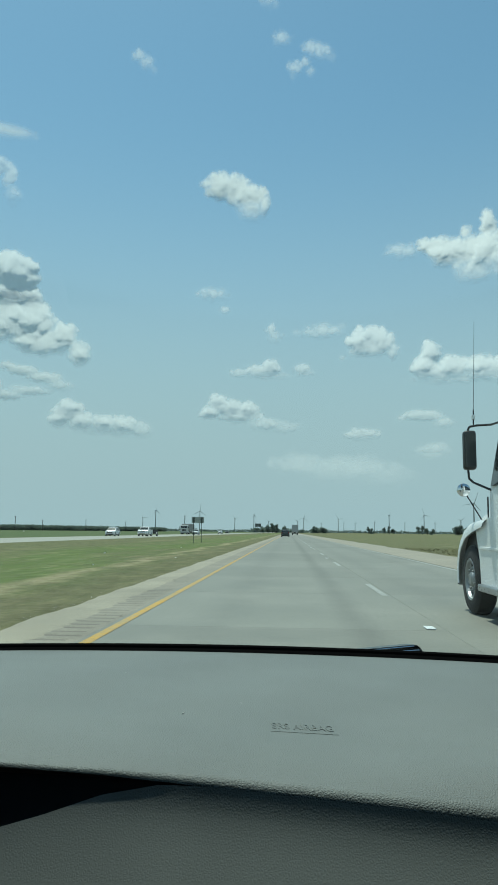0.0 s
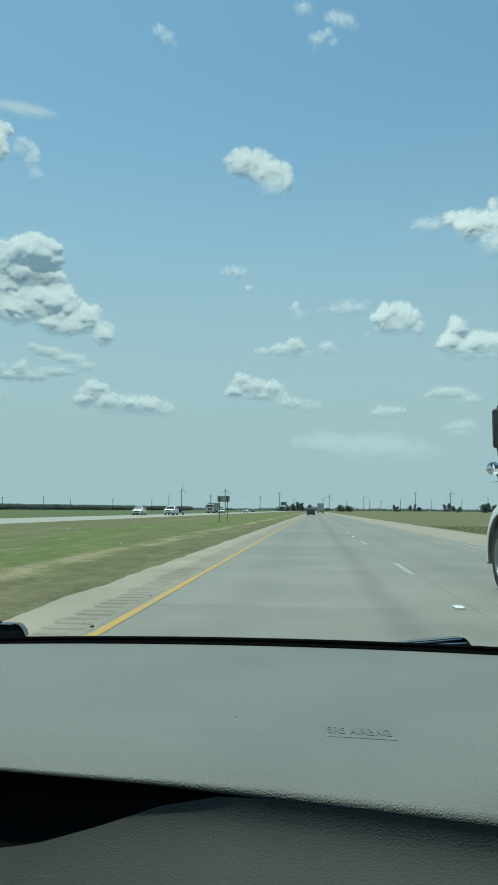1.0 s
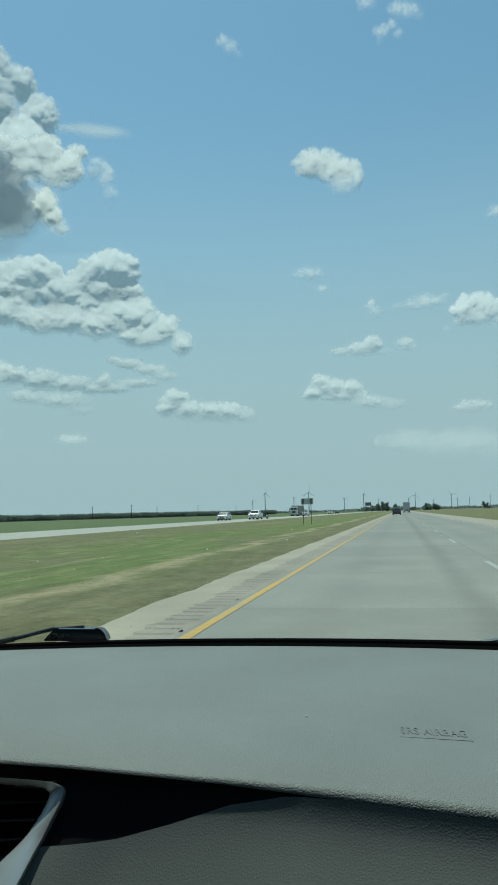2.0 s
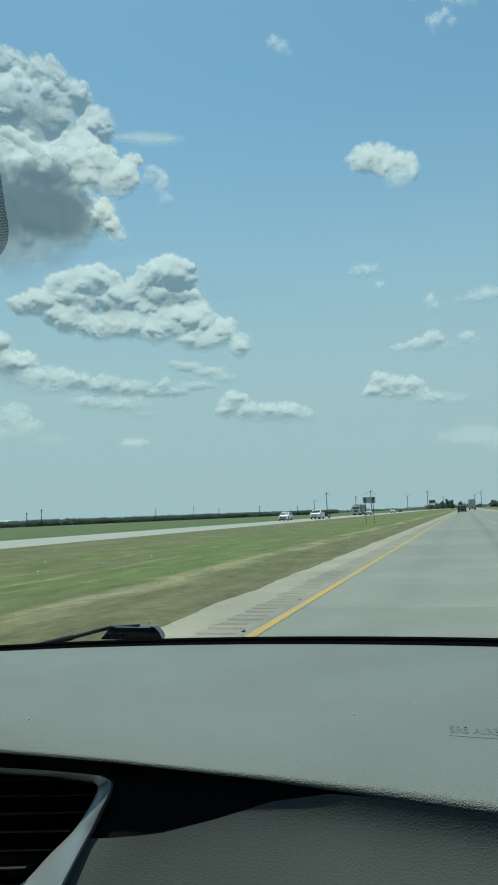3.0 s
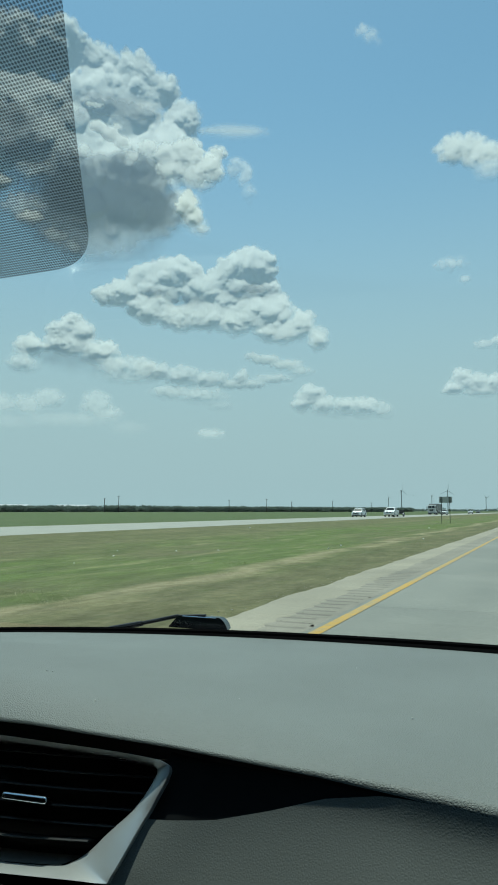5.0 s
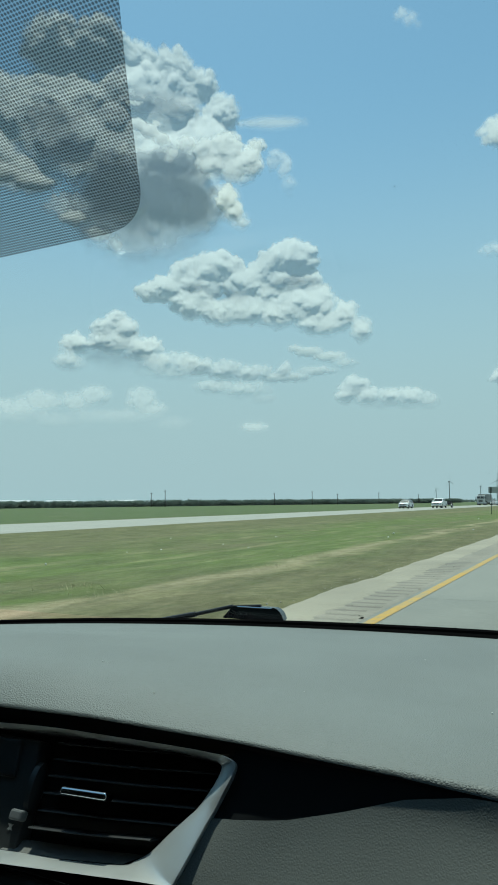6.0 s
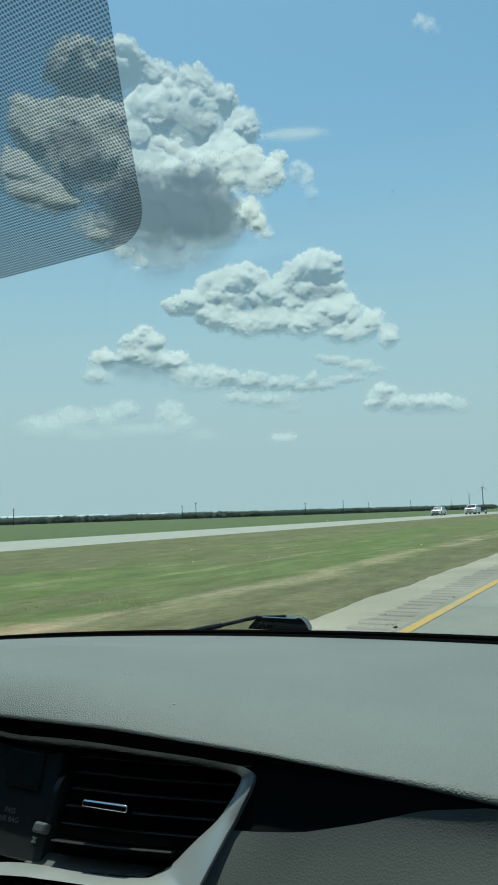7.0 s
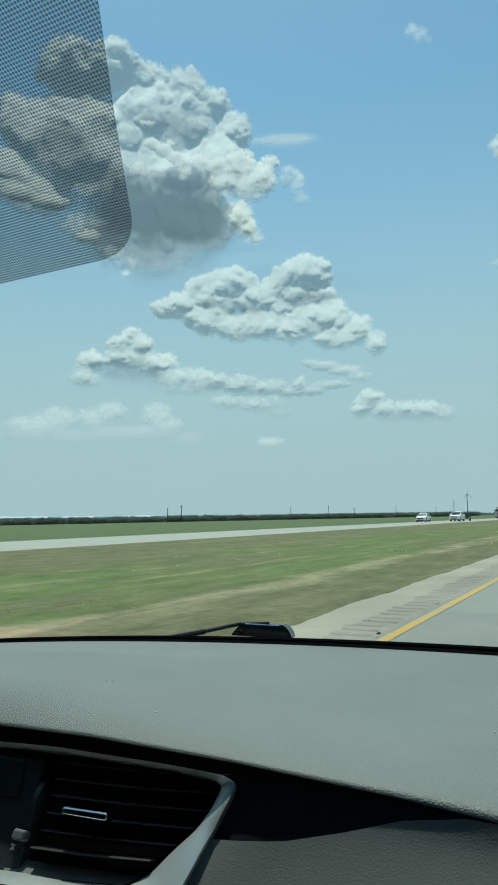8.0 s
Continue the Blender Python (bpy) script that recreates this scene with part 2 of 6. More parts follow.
def cloud_mat(name, color, seeping, flatten=0.42, lift=0.62):
    """Mist: the sun and the sky light its heaped knobs, a little light seeps through, and its rims thin out."""
    p = Paint(name)
    cover = p.node("Attribute")
    cover.attribute_name = "cover"
    front = p.t.nodes.new("ShaderNodeBsdfDiffuse")
    p.put(front.inputs["Color"], (*color, 1))
    p.put(front.inputs["Normal"], knobbed(p, flatten, lift))
    seep = p.t.nodes.new("ShaderNodeBsdfTranslucent")
    p.put(seep.inputs["Color"], (*seeping, 1))
    both = p.t.nodes.new("ShaderNodeAddShader")
    p.t.links.new(front.outputs[0], both.inputs[0])
    p.t.links.new(seep.outputs[0], both.inputs[1])
    clear = p.t.nodes.new("ShaderNodeBsdfTransparent")
    m2 = p.t.nodes.new("ShaderNodeMixShader")
    p.put(m2.inputs[0], cover.outputs["Fac"])
    p.t.links.new(clear.outputs[0], m2.inputs[1])
    p.t.links.new(both.outputs[0], m2.inputs[2])
    p.t.links.new(m2.outputs[0], p.t.nodes["Material Output"].inputs["Surface"])
    return p.m


def glass(name, tint, gloss=0.05):
    p = Paint(name)
    clear = p.t.nodes.new("ShaderNodeBsdfTransparent")
    clear.inputs["Color"].default_value = (*tint, 1)
    shine = p.t.nodes.new("ShaderNodeBsdfGlossy")
    shine.inputs["Roughness"].default_value = 0.02
    fres = p.node("Fresnel", IOR=1.45)
    m = p.t.nodes.new("ShaderNodeMixShader")
    p.put(m.inputs[0], p.math("MULTIPLY", fres.outputs[0], gloss))
    p.t.links.new(clear.outputs[0], m.inputs[1])
    p.t.links.new(shine.outputs[0], m.inputs[2])
    p.t.links.new(m.outputs[0], p.t.nodes["Material Output"].inputs["Surface"])
    return p.m


def dotted():
    """Black ceramic dots printed on clear glass, 2.4 mm apart."""
    p = Paint("ceramic_dots")
    uv = p.node("Mapping", Vector=p.co)
    uv.inputs["Rotation"].default_value = (0, 0, 0)
    s = p.node("SeparateXYZ", Vector=uv.outputs[0])
    pitch = 0.0021
    fx = p.math("SUBTRACT", p.math("FRACT", p.math("DIVIDE", s.outputs[0], pitch)), 0.5)
    fy = p.math("SUBTRACT", p.math("FRACT", p.math("DIVIDE", s.outputs[1], pitch)), 0.5)
    r = p.math("SQRT", p.math("ADD", p.math("MULTIPLY", fx, fx), p.math("MULTIPLY", fy, fy)))
    ink = p.math("ADD", 0.35, p.math("MULTIPLY", p.ramp(r, 0.52, 0.22), 0.46))
    clear = p.t.nodes.new("ShaderNodeBsdfTransparent")
    m = p.t.nodes.new("ShaderNodeMixShader")
    p.put(m.inputs[0], ink)
    p.t.links.new(clear.outputs[0], m.inputs[1])
    p.t.links.new(p.b.outputs[0], m.inputs[2])
    p.t.links.new(m.outputs[0], p.t.nodes["Material Output"].inputs["Surface"])
    return p.done((0.03, 0.034, 0.037), 0.6)


GRASS, BLADE = grass_ground(), blades()
SLAB = concrete("road_concrete", (0.212, 0.21, 0.178), (0.282, 0.277, 0.238), True)
SHOULDER = concrete("shoulder_concrete", (0.29, 0.252, 0.182), (0.43, 0.38, 0.285))
# groove floors, darker than the strip between them
GROOVE = concrete("groove_concrete", (0.14, 0.122, 0.092), (0.30, 0.266, 0.205))
GRIT = concrete("gritty_strip", (0.235, 0.205, 0.155), (0.37, 0.33, 0.26))
GRAVEL = concrete("shoulder_gravel", (0.30, 0.26, 0.20), (0.40, 0.35, 0.27))
FAR_ROAD = concrete("far_carriageway", (0.31, 0.298, 0.25), (0.39, 0.375, 0.32))
YELLOW = worn_line("yellow_line_paint", (0.60, 0.335, 0.05), (0.36, 0.30, 0.18))
WHITE_LINE = worn_line("white_line_paint", (0.42, 0.42, 0.385), (0.30, 0.295, 0.26))
PAD = leather("dash_leather", (0.190, 0.202, 0.188), 0.56, 440, 0.36, 0.3)
PANEL = leather("panel_leather", (0.205, 0.218, 0.202), 0.56, 440, 0.10, 0.4)
BLACK = plain("black_plastic", (0.012, 0.013, 0.014), 0.5, bump=0.2, bscale=900)
SATIN = plain("satin_silver_trim", (0.66, 0.675, 0.655), 0.33, 0.6, var=0.015, bump=0.05, bscale=1500)
CHROME = plain("chrome", (0.75, 0.76, 0.77), 0.1, 1.0, var=0.05)
LINING = plain("cabin_lining", (0.07, 0.07, 0.067), 0.9, bump=0.3)
CLOUD = cloud_mat("white_mist", (0.66, 0.66, 0.645), (0.27, 0.28, 0.285), 0.36, 0.85)
# a darker, bluer copy of the mist, with the cloud bases' shade in its colour
SHADED_MIST = cloud_mat("shaded_mist", (0.39, 0.45, 0.51), (0.08, 0.09, 0.105))
TINT = glass("tinted_side_glass", (0.34, 0.40, 0.37), 0.04)
GLASS = glass("windshield_glass", (0.79, 0.93, 0.87), 0.04)
DOTS = dotted()

# ---- ground ----
def ground_net():
    xs = [-4600, -2500, -1200, -600, -300, -120, -60] + span(-38, -3.2, 24) + [0, 5, 9.5, 12, 16, 25, 60, 150, 400, 1200, 2500, 4600]
    ys = [-300, -60, -20, -8, 0] + span(3, 120, 40) + [150, 200, 300, 500, 900, 1600, 2600, 3600, 4700]

    def at(x, y):
        # shallow dip of the median between the two carriageways
        dip = 0.0
        if -26 < x < -3.6:
            dip = -0.35 * math.sin(math.pi * (x + 26) / 22.4) ** 2
        if x > 9.6:
            dip = -0.25 * min(1, (x - 9.6) / 6)
        if x < -38:
            dip = -0.3 * min(1, (-38 - x) / 30)
        return (x, y, -0.03 + dip)
    return at, surface(at, xs, ys)


ground_at, bm = ground_net()
tagged(part("ground", bm, GRASS, smooth=True), "mown green and straw-coloured grass on flat open land", "ground", kind="structure")

# ---- our carriageway: concrete slabs, shoulders, lines ----
road = tagged(part("road", box(-2.3, 5.75, -40, 4000, -0.3, -0.005), SLAB), "pale worn concrete roadway with two lanes", "road", kind="structure")
slab_mesh = {}


def slab_piece(width, length):
    key = (width, length)
    if key not in slab_mesh:
        bm = box(-width / 2, width / 2, -length / 2, length / 2, -0.2, 0.0, 0.006, seg=1)
        me = bpy.data.meshes.new("slab")
        bm.to_mesh(me)
        bm.free()
        me.materials.append(SLAB)
        slab_mesh[key] = me
    return slab_mesh[key]


LENGTH = 5.2
for lane, width in ((-0.17, 4.28), (3.84, 3.72)):
    for k in range(-3, 40):
        ob = new("slab", slab_piece(width - 0.006, LENGTH - 0.006))
        ob.location = (lane, 1.4 + k * LENGTH, 0.0)
        ob.rotation_euler = (radians(random.uniform(-0.015, 0.015)), radians(random.uniform(-0.03, 0.03)), 0)
        ob.parent = road
part("far_slabs", box(-2.31, 5.7, 1.4 + 39.5 * LENGTH, 4000, -0.2, 0.0), SLAB, road)


def shoulder_net():
    """The inner shoulder, with milled rumble grooves across it."""
    ys = []
    y = -12.0
    while y < 75:
        ys += [(y, 0), (y + 0.05, 1), (y + 0.15, 1), (y + 0.20, 0)]
        y += 0.33
    ys += [(100, 0), (400, 0), (1500, 0), (4000, 0)]
    xs = [(-3.47, 0, 1), (-3.2, 0, 0), (-2.86, 0, 0), (-2.80, 1, 0), (-2.40, 1, 0), (-2.35, 0, 0), (-2.285, 0, 0)]
    bm = bmesh.new()
    rows = []
    for y, groove in ys:
        row = []
        for x, deep, edge in xs:
            dx = edge * 0.08 * noise.noise(Vector((3.1, y * 0.45, 0))) + edge * 0.05 * noise.noise(Vector((7.7, y * 2.1, 0)))
            dx += deep * 0.13 * noise.noise(Vector((x * 9.0, y * 4.3, 2.0)))
            row.append(bm.verts.new((x + dx, y, 0.0015 - 0.006 * groove * deep - edge * 0.02)))
        rows.append(row)
    for a, b in zip(rows, rows[1:]):
        for k in range(len(xs) - 1):
            f = bm.faces.new((a[k], a[k + 1], b[k + 1], b[k]))
            if max(v.co.z for v in f.verts) < -0.003 and k == 3:
                f.material_index = 1
            elif k >= 3:
                f.material_index = 2
    return bm


shoulder = part("pavement_inner_shoulder", shoulder_net(), SHOULDER)
shoulder.data.materials.append(GROOVE)
shoulder.data.materials.append(GRIT)
tagged(shoulder, "pale concrete shoulder with milled rumble grooves", "shoulder", kind="structure")
# loose grit washed along the grooves and the edge line
bm = bmesh.new()
grit_rng = random.Random(41)
for k in range(260):
    y = 3.0 + 34 * grit_rng.random() ** 1.6
    x = grit_rng.gauss(-2.62, 0.22)
    r = grit_rng.uniform(0.004, 0.011)
    if -3.6 < x < -2.26:
        bmesh.ops.create_icosphere(bm, subdivisions=1, radius=r, matrix=Matrix.Translation((x, y, 0.001)) @ Matrix.Diagonal((1.0, grit_rng.uniform(0.7, 1.5), 0.6, 1)))
for k in range(90):
    y = 5.0 + 30 * grit_rng.random() ** 1.5
    x = -3.50 - abs(grit_rng.gauss(0, 0.12))
    r = grit_rng.uniform(0.006, 0.015)
    bmesh.ops.create_icosphere(bm, subdivisions=1, radius=r, matrix=Matrix.Translation((x, y, -0.022)) @ Matrix.Diagonal((1.0, grit_rng.uniform(0.7, 1.5), 0.6, 1)))
tagged(part("gravel", bm, concrete("loose_stone", (0.26, 0.23, 0.18), (0.46, 0.42, 0.34))), "loose grit scattered along the shoulder", "gravel", kind="stuff")
right = surface(lambda x, y: (x + (0.35 * noise.noise(Vector((1.3, y * 0.2, 0))) if x > 8 else 0), y, 0.0 if x < 8 else -0.02), [5.76, 6.6, 8.9], span(-20, 160, 120) + [250, 600, 4000])
tagged(part("pavement_outer_shoulder", right, GRAVEL), "tan gravel outer shoulder beside the right lane", "shoulder", kind="structure")


def stripe(name, x, width, y0, y1, mat, label):
    bm = surface(lambda u, v: (x + u * width / 2, v, 0.005), [-1, 0, 1], span(y0, y1, max(2, int((y1 - y0) / 4))))
    return tagged(part(name, bm, mat), label, "road marking", kind="structure")


stripe("trim_yellow_line", -2.16, 0.12, -20, 2500, YELLOW, "faded yellow edge line along the inner shoulder")
stripe("trim_white_line", 5.55, 0.13, -20, 2500, WHITE_LINE, "worn white edge line along the outer shoulder")
for k in range(0, 24):
    y = 1.9 + 12.2 * k
    stripe("trim_lane_dash", 1.86, 0.12, y, y + 3.05, WHITE_LINE, "worn white lane dash on the concrete")

# ---- the opposite carriageway ----
bm = surface(lambda x, y: (x, y, 0.02 if -36.8 < x < -25.6 else -0.06), [-37.4, -36.7, -31.2, -25.7, -25.0], [-200, -50, 0, 30, 60, 100, 150, 250, 500, 1000, 4000])
tagged(part("road_opposite", bm, FAR_ROAD), "pale concrete opposite carriageway beyond the median", "road", kind="structure")


# ---- clouds ----
def blurred(f, n):
    for k in range(n):
        g = np.pad(f, 1, mode="edge")
        f = (g[1:-1, 1:-1] * 4 + g[:-2, 1:-1] + g[2:, 1:-1] + g[1:-1, :-2] + g[1:-1, 2:]) / 8
    return f


def heaped(puffs, heap, rnd):
    """Round knobs piled over each puff, and smaller ones on those: azimuth, elevation, the two radii and how far each is raised."""
    balls = []
    for a, e, ra, re, *lift in puffs:
        up = lift[0] if lift else 0.0
        balls.append((a, e, ra, re, up))
        for k in range(int(heap * (1 if re > 0.5 else 0.5))):
            t, d = rnd.uniform(-0.5, 3.64), rnd.random() ** 0.5
            r = re * rnd.uniform(0.20, 0.44)
            ca, ce = a + math.cos(t) * (ra - 0.5 * r) * d, e + math.sin(t) * (re - 0.5 * r) * d
            rise = up + re * math.sqrt(max(0, 1 - d * d)) - 0.25 * r
            balls.append((ca, ce, r * rnd.uniform(1.0, 1.3), r, rise))
            for j in range(4 if r > 0.25 else 0):
                t2, d2 = rnd.uniform(-0.5, 3.64), rnd.random() ** 0.5
                r2 = r * rnd.uniform(0.26, 0.46)
                balls.append((ca + math.cos(t2) * r * 0.9 * d2, ce + math.sin(t2) * r * 0.9 * d2, r2 * 1.15, r2, rise + r * math.sqrt(1 - d2 * d2) - 0.3 * r2))
    return balls


def cloud(puffs, label, soft=0.45, rough=0.5, far=4000, cell=0.05, seed=0, flat=0.0, heap=16, blur=1, deep=0.30, stretch=1.0, knobby=0.13, tilt=26, whole=None, name="cloud", mist=None):
    """A cumulus as a shell of heaped round knobs that bulge towards the eye. puffs: azimuth to the left, elevation and the two half widths, in degrees.
    tilt: how far the shell leans back; below zero it is an underside that the sun does not reach. whole: the cloud that this is a part of."""
    rnd = random.Random(900 + seed)
    puffs = [(a, e, ra * 1.1, re * (1.25 if re < 1.0 else 1.0)) for a, e, ra, re in puffs]
    a0, a1 = min(p[0] - p[2] for p in puffs) - 0.9, max(p[0] + p[2] for p in puffs) + 0.9
    e0, e1 = min(p[1] - p[3] for p in puffs) - 0.7, max(p[1] + p[3] for p in puffs) + 0.8
    size = sum(p[3] for p in puffs) / len(puffs)
    na, ne = int((a1 - a0) / cell) + 2, int((e1 - e0) / cell) + 2
    az, el = np.meshgrid(np.linspace(a0, a1, na), np.linspace(e0, e1, ne))
    shift = Vector((seed * 17.3, seed * 5.1, 3.0))
    wa, we, knobs, wisp = (np.zeros(az.shape) for k in range(4))
    f = 0.75 / max(size, 0.25)
    g = 1.5 / min(max(size, 0.3), 0.9)
    for i in range(ne):
        for j in range(na):
            q = Vector((az[i, j] * f / stretch, el[i, j] * f, 0)) + shift
            wa[i, j] = noise.fractal(q, 1.0, 2.0, 3)
            we[i, j] = noise.fractal(q + Vector((31, 7, 0)), 1.0, 2.0, 3)
            q = Vector((az[i, j] * g / stretch, el[i, j] * g, 0.4)) + shift
            # cauliflower knobs: round bumps with creases between them
            knobs[i, j] = noise.turbulence(q, 5, True, amplitude_scale=0.5, frequency_scale=2.1)
            wisp[i, j] = noise.fractal(q * 1.3, 0.75, 2.1, 5)
    knobs = knobs - knobs.mean()
    wa, we = az + wa * size * rough * 0.45, el + we * size * rough * 0.35
    relief = np.zeros(az.shape)
    body = np.full(az.shape, -1.5)
    for a, e, ra, re, up in heaped(puffs, heap, rnd):
        m = size * rough * 0.6 + 0.1
        i0, i1 = np.searchsorted(el[:, 0], [e - re - m, e + re + m])
        j0, j1 = np.searchsorted(az[0], [a - ra - m, a + ra + m])
        w = (slice(i0, i1), slice(j0, j1))
        q = 1 - ((wa[w] - a) / ra) ** 2 - ((we[w] - e) / re) ** 2
        relief[w] = np.maximum(relief[w], np.where(q > 0, up * np.clip(q * 1.5, 0, 1) + re * np.sqrt(np.clip(q, 0, 1)), 0))
        body[w] = np.maximum(body[w], q * min(1.0, (re / size) ** 0.6))
    low = np.clip(((e0 + e1) / 2 - el) / (e1 - e0) * 2.5, 0, 1)
    dens = body + 0.22 + rough * (1 - 0.5 * low) * (0.9 * knobs + 0.3 * wisp)
    # the crown lies farther off than the foot, so that the sun strikes its shoulders
    slope = math.tan(math.radians((e0 + e1) / 2 + tilt))
    # crisp crowns, bases that melt away
    alpha = np.clip(dens / (soft * (1 + 2.4 * low)), 0, 1)
    alpha = blurred(alpha * alpha * (3 - 2 * alpha), blur) * (1 - flat)
    puffy, broad = blurred(relief, int((0.10 / cell) ** 2) * 2 + 2), blurred(relief, int((0.5 / cell) ** 2))
    bulge = deep * (0.5 * puffy + 0.8 * broad + knobby * min(size, 1.2) * blurred(knobs, 1))
    aa, ee = np.radians(az), np.radians(el)
    rng = far * (1 + slope * (ee - math.radians((e0 + e1) / 2))) - far * math.radians(1) * bulge
    x, y, z = -np.sin(aa) * np.cos(ee) * rng, np.cos(aa) * np.cos(ee) * rng, np.sin(ee) * rng
    keep = alpha > 0.0
    idx = np.arange(ne * na).reshape(ne, na)
    on = keep[:-1, :-1] | keep[1:, :-1] | keep[:-1, 1:] | keep[1:, 1:]
    quads = np.stack([idx[:-1, :-1], idx[:-1, 1:], idx[1:, 1:], idx[1:, :-1]], -1)[on]
    used, inv = np.unique(quads, return_inverse=True)
    co = np.stack([x.ravel(), y.ravel(), z.ravel()], -1)[used]
    me = bpy.data.meshes.new(name)
    me.from_pydata(co.tolist(), [], inv.reshape(-1, 4).tolist())
    me.attributes.new("cover", "FLOAT", "POINT").data.foreach_set("value", alpha.ravel()[used].astype(np.float32))
    me.materials.append(mist or CLOUD)
    me.shade_smooth()
    ob = new(name, me)
    if whole:
        ob.parent = whole
        return tagged(ob, label)
    return tagged(ob, label, "cloud", "clouds in the sky")


tower = cloud(((41.67, 33.2, 2.64, 1.99), (45.65, 29.1, 1.64, 2.08), (46.38, 25.81, 1.64, 1.94), (44.19, 24.83, 2.72, 1.59), (40.4, 22.64, 2.16, 1.24), (37.68, 20.87, 1.18, 0.94), (38.45, 33.56, 2.06, 1.86), (35.48, 32.9, 1.9, 1.37), (32.33, 32.3, 2.01, 1.62), (30.43, 31.56, 1.56, 1.4), (28.48, 29.63, 1.56, 1.48), (28.27, 27.84, 1.47, 1.14), (27.99, 26.48, 1.94, 1.4), (25.85, 26.4, 0.92, 0.99), (25.37, 27.53, 0.64, 0.45), (26.83, 25.56, 1.2, 0.75), (27.87, 23.34, 1.2, 1.27), (26.87, 22.34, 0.92, 0.68), (34.69, 29.96, 4.56, 2.96), (39.42, 27.88, 4.94, 3.97), (42.62, 28.44, 3.53, 3.11), (33.38, 25.67, 4.6, 3.31), (34.88, 21.96, 4.04, 2.81), (30.86, 23.2, 2.86, 2.34), (30.11, 27.25, 2.67, 2.54)), "towering white cumulus with a grey shaded underside", cell=0.045, heap=18, rough=0.4, soft=0.6, flat=0.1, far=2700, seed=1, blur=2)
# grey shells set in front paint the shade below crowns and knobs
cloud(((33.44, 23.43, 4.83, 3.17), (34.91, 20.91, 4.22, 2.83), (31.33, 23.21, 3.05, 2.80), (36.94, 23.99, 3.19, 3.33), (32.67, 25.88, 3.45, 1.66), (37.9, 21.49, 2.50, 1.90), (32.58, 20.7, 2.77, 1.73),), "smooth grey shaded underside", soft=1.0, rough=0.55, cell=0.08, heap=2, knobby=0.05, deep=0.08, blur=8, tilt=-22, far=1900, seed=41, whole=tower, name="underside", mist=SHADED_MIST)
cloud(((34.69, 30.26, 3.19, 1.02), (32.31, 29.8, 2.29, 1.19), (37.07, 29.13, 2.04, 0.87),), "grey shaded hollow below the crown", soft=1.6, rough=0.5, cell=0.08, flat=0.35, heap=3, knobby=0.03, blur=5, tilt=-18, far=2150, seed=42, deep=0.1, whole=tower, name="hollow", mist=SHADED_MIST)
cloud(((42.16, 28.47, 2.66, 1.56), (40.81, 26.63, 2.68, 1.60), (39.47, 23.91, 2.03, 1.65),), "grey shaded hollow below the crown", soft=1.6, rough=0.5, cell=0.08, flat=0.2, heap=3, knobby=0.03, blur=5, tilt=-20, far=2100, seed=43, deep=0.1, whole=tower, name="hollow", mist=SHADED_MIST)
cloud(((35.19, 28.88, 0.64, 0.36), (34.26, 28.43, 0.73, 0.44), (33.32, 27.94, 0.64, 0.41), (33.67, 28.98, 0.32, 0.16), (31.19, 27.66, 0.78, 0.49), (32.4, 27.07, 0.55, 0.37), (32.65, 26.64, 0.46, 0.25), (36.41, 27.1, 0.59, 0.45), (35.54, 30.24, 0.68, 0.16),), "white tufts on the shoulder", soft=0.7, rough=0.6, heap=12, far=1800, seed=44, whole=tower, name="tufts")
cloud(((29.77, 27.25, 0.92, 0.66), (29.09, 26.35, 1.20, 0.66), (27.86, 27.2, 1.38, 0.82), (27.19, 26.17, 1.29, 0.75), (25.84, 26.48, 0.83, 0.82), (25.37, 27.53, 0.55, 0.41), (28.08, 27.68, 1.20, 0.73), (27.46, 25.38, 0.74, 0.42),), "white lobes on the shoulder", soft=0.6, rough=0.6, heap=14, far=1800, seed=45, whole=tower, name="tufts")
cloud(((27.9, 23.75, 0.74, 0.85), (27.32, 22.9, 0.83, 0.68), (26.64, 22.16, 0.65, 0.43), (27.73, 24.57, 0.46, 0.42),), "white lobes on the shoulder", soft=0.7, rough=0.6, heap=12, far=1800, seed=46, whole=tower, name="tufts")
cloud(((45.73, 24.63, 1.30, 0.55), (43.53, 24.24, 1.50, 0.56), (40.41, 22.03, 0.99, 0.50), (38.37, 20.97, 1.00, 0.51), (37, 20.25, 0.64, 0.60),), "white lobes on the shoulder", soft=0.8, rough=0.6, heap=12, far=1800, seed=47, whole=tower, name="tufts")
heap_cloud = cloud(((22.55, 19.37, 1.94, 1.57), (23.86, 18.93, 1.57, 1.31), (25.12, 18.19, 1.38, 1.05), (28.83, 18.66, 2.19, 1.38), (31.12, 18.23, 1.45, 1.12), (32.91, 17.08, 1.53, 1.12), (34.25, 16.79, 0.98, 0.6), (30.64, 16.1, 1.63, 1.39), (28.58, 15.28, 1.64, 1.14), (26.52, 17.51, 1.84, 1.31), (26.74, 15.54, 2.02, 1.33), (21.41, 15.79, 2.31, 1.6), (23.73, 15.13, 2.07, 1.16), (22.56, 17.55, 2.31, 1.32), (18.31, 14.87, 1.1, 1.16), (17.12, 13.69, 0.83, 0.89), (20.02, 14.45, 2.54, 0.98), (30.43, 17.4, 2.27, 1.3), (25.0, 16.6, 1.7, 1.0)), "broad heaped white cumulus", flat=0.2, far=3100, seed=2, blur=2)
cloud(((22.33, 17.55, 1.94, 0.57), (24.19, 17.11, 1.11, 0.40),), "soft grey shaded hollow", soft=1.6, rough=0.5, cell=0.08, flat=0.35, heap=3, knobby=0.03, blur=4, tilt=-12, far=2700, seed=48, deep=0.1, whole=heap_cloud, name="hollow", mist=SHADED_MIST)
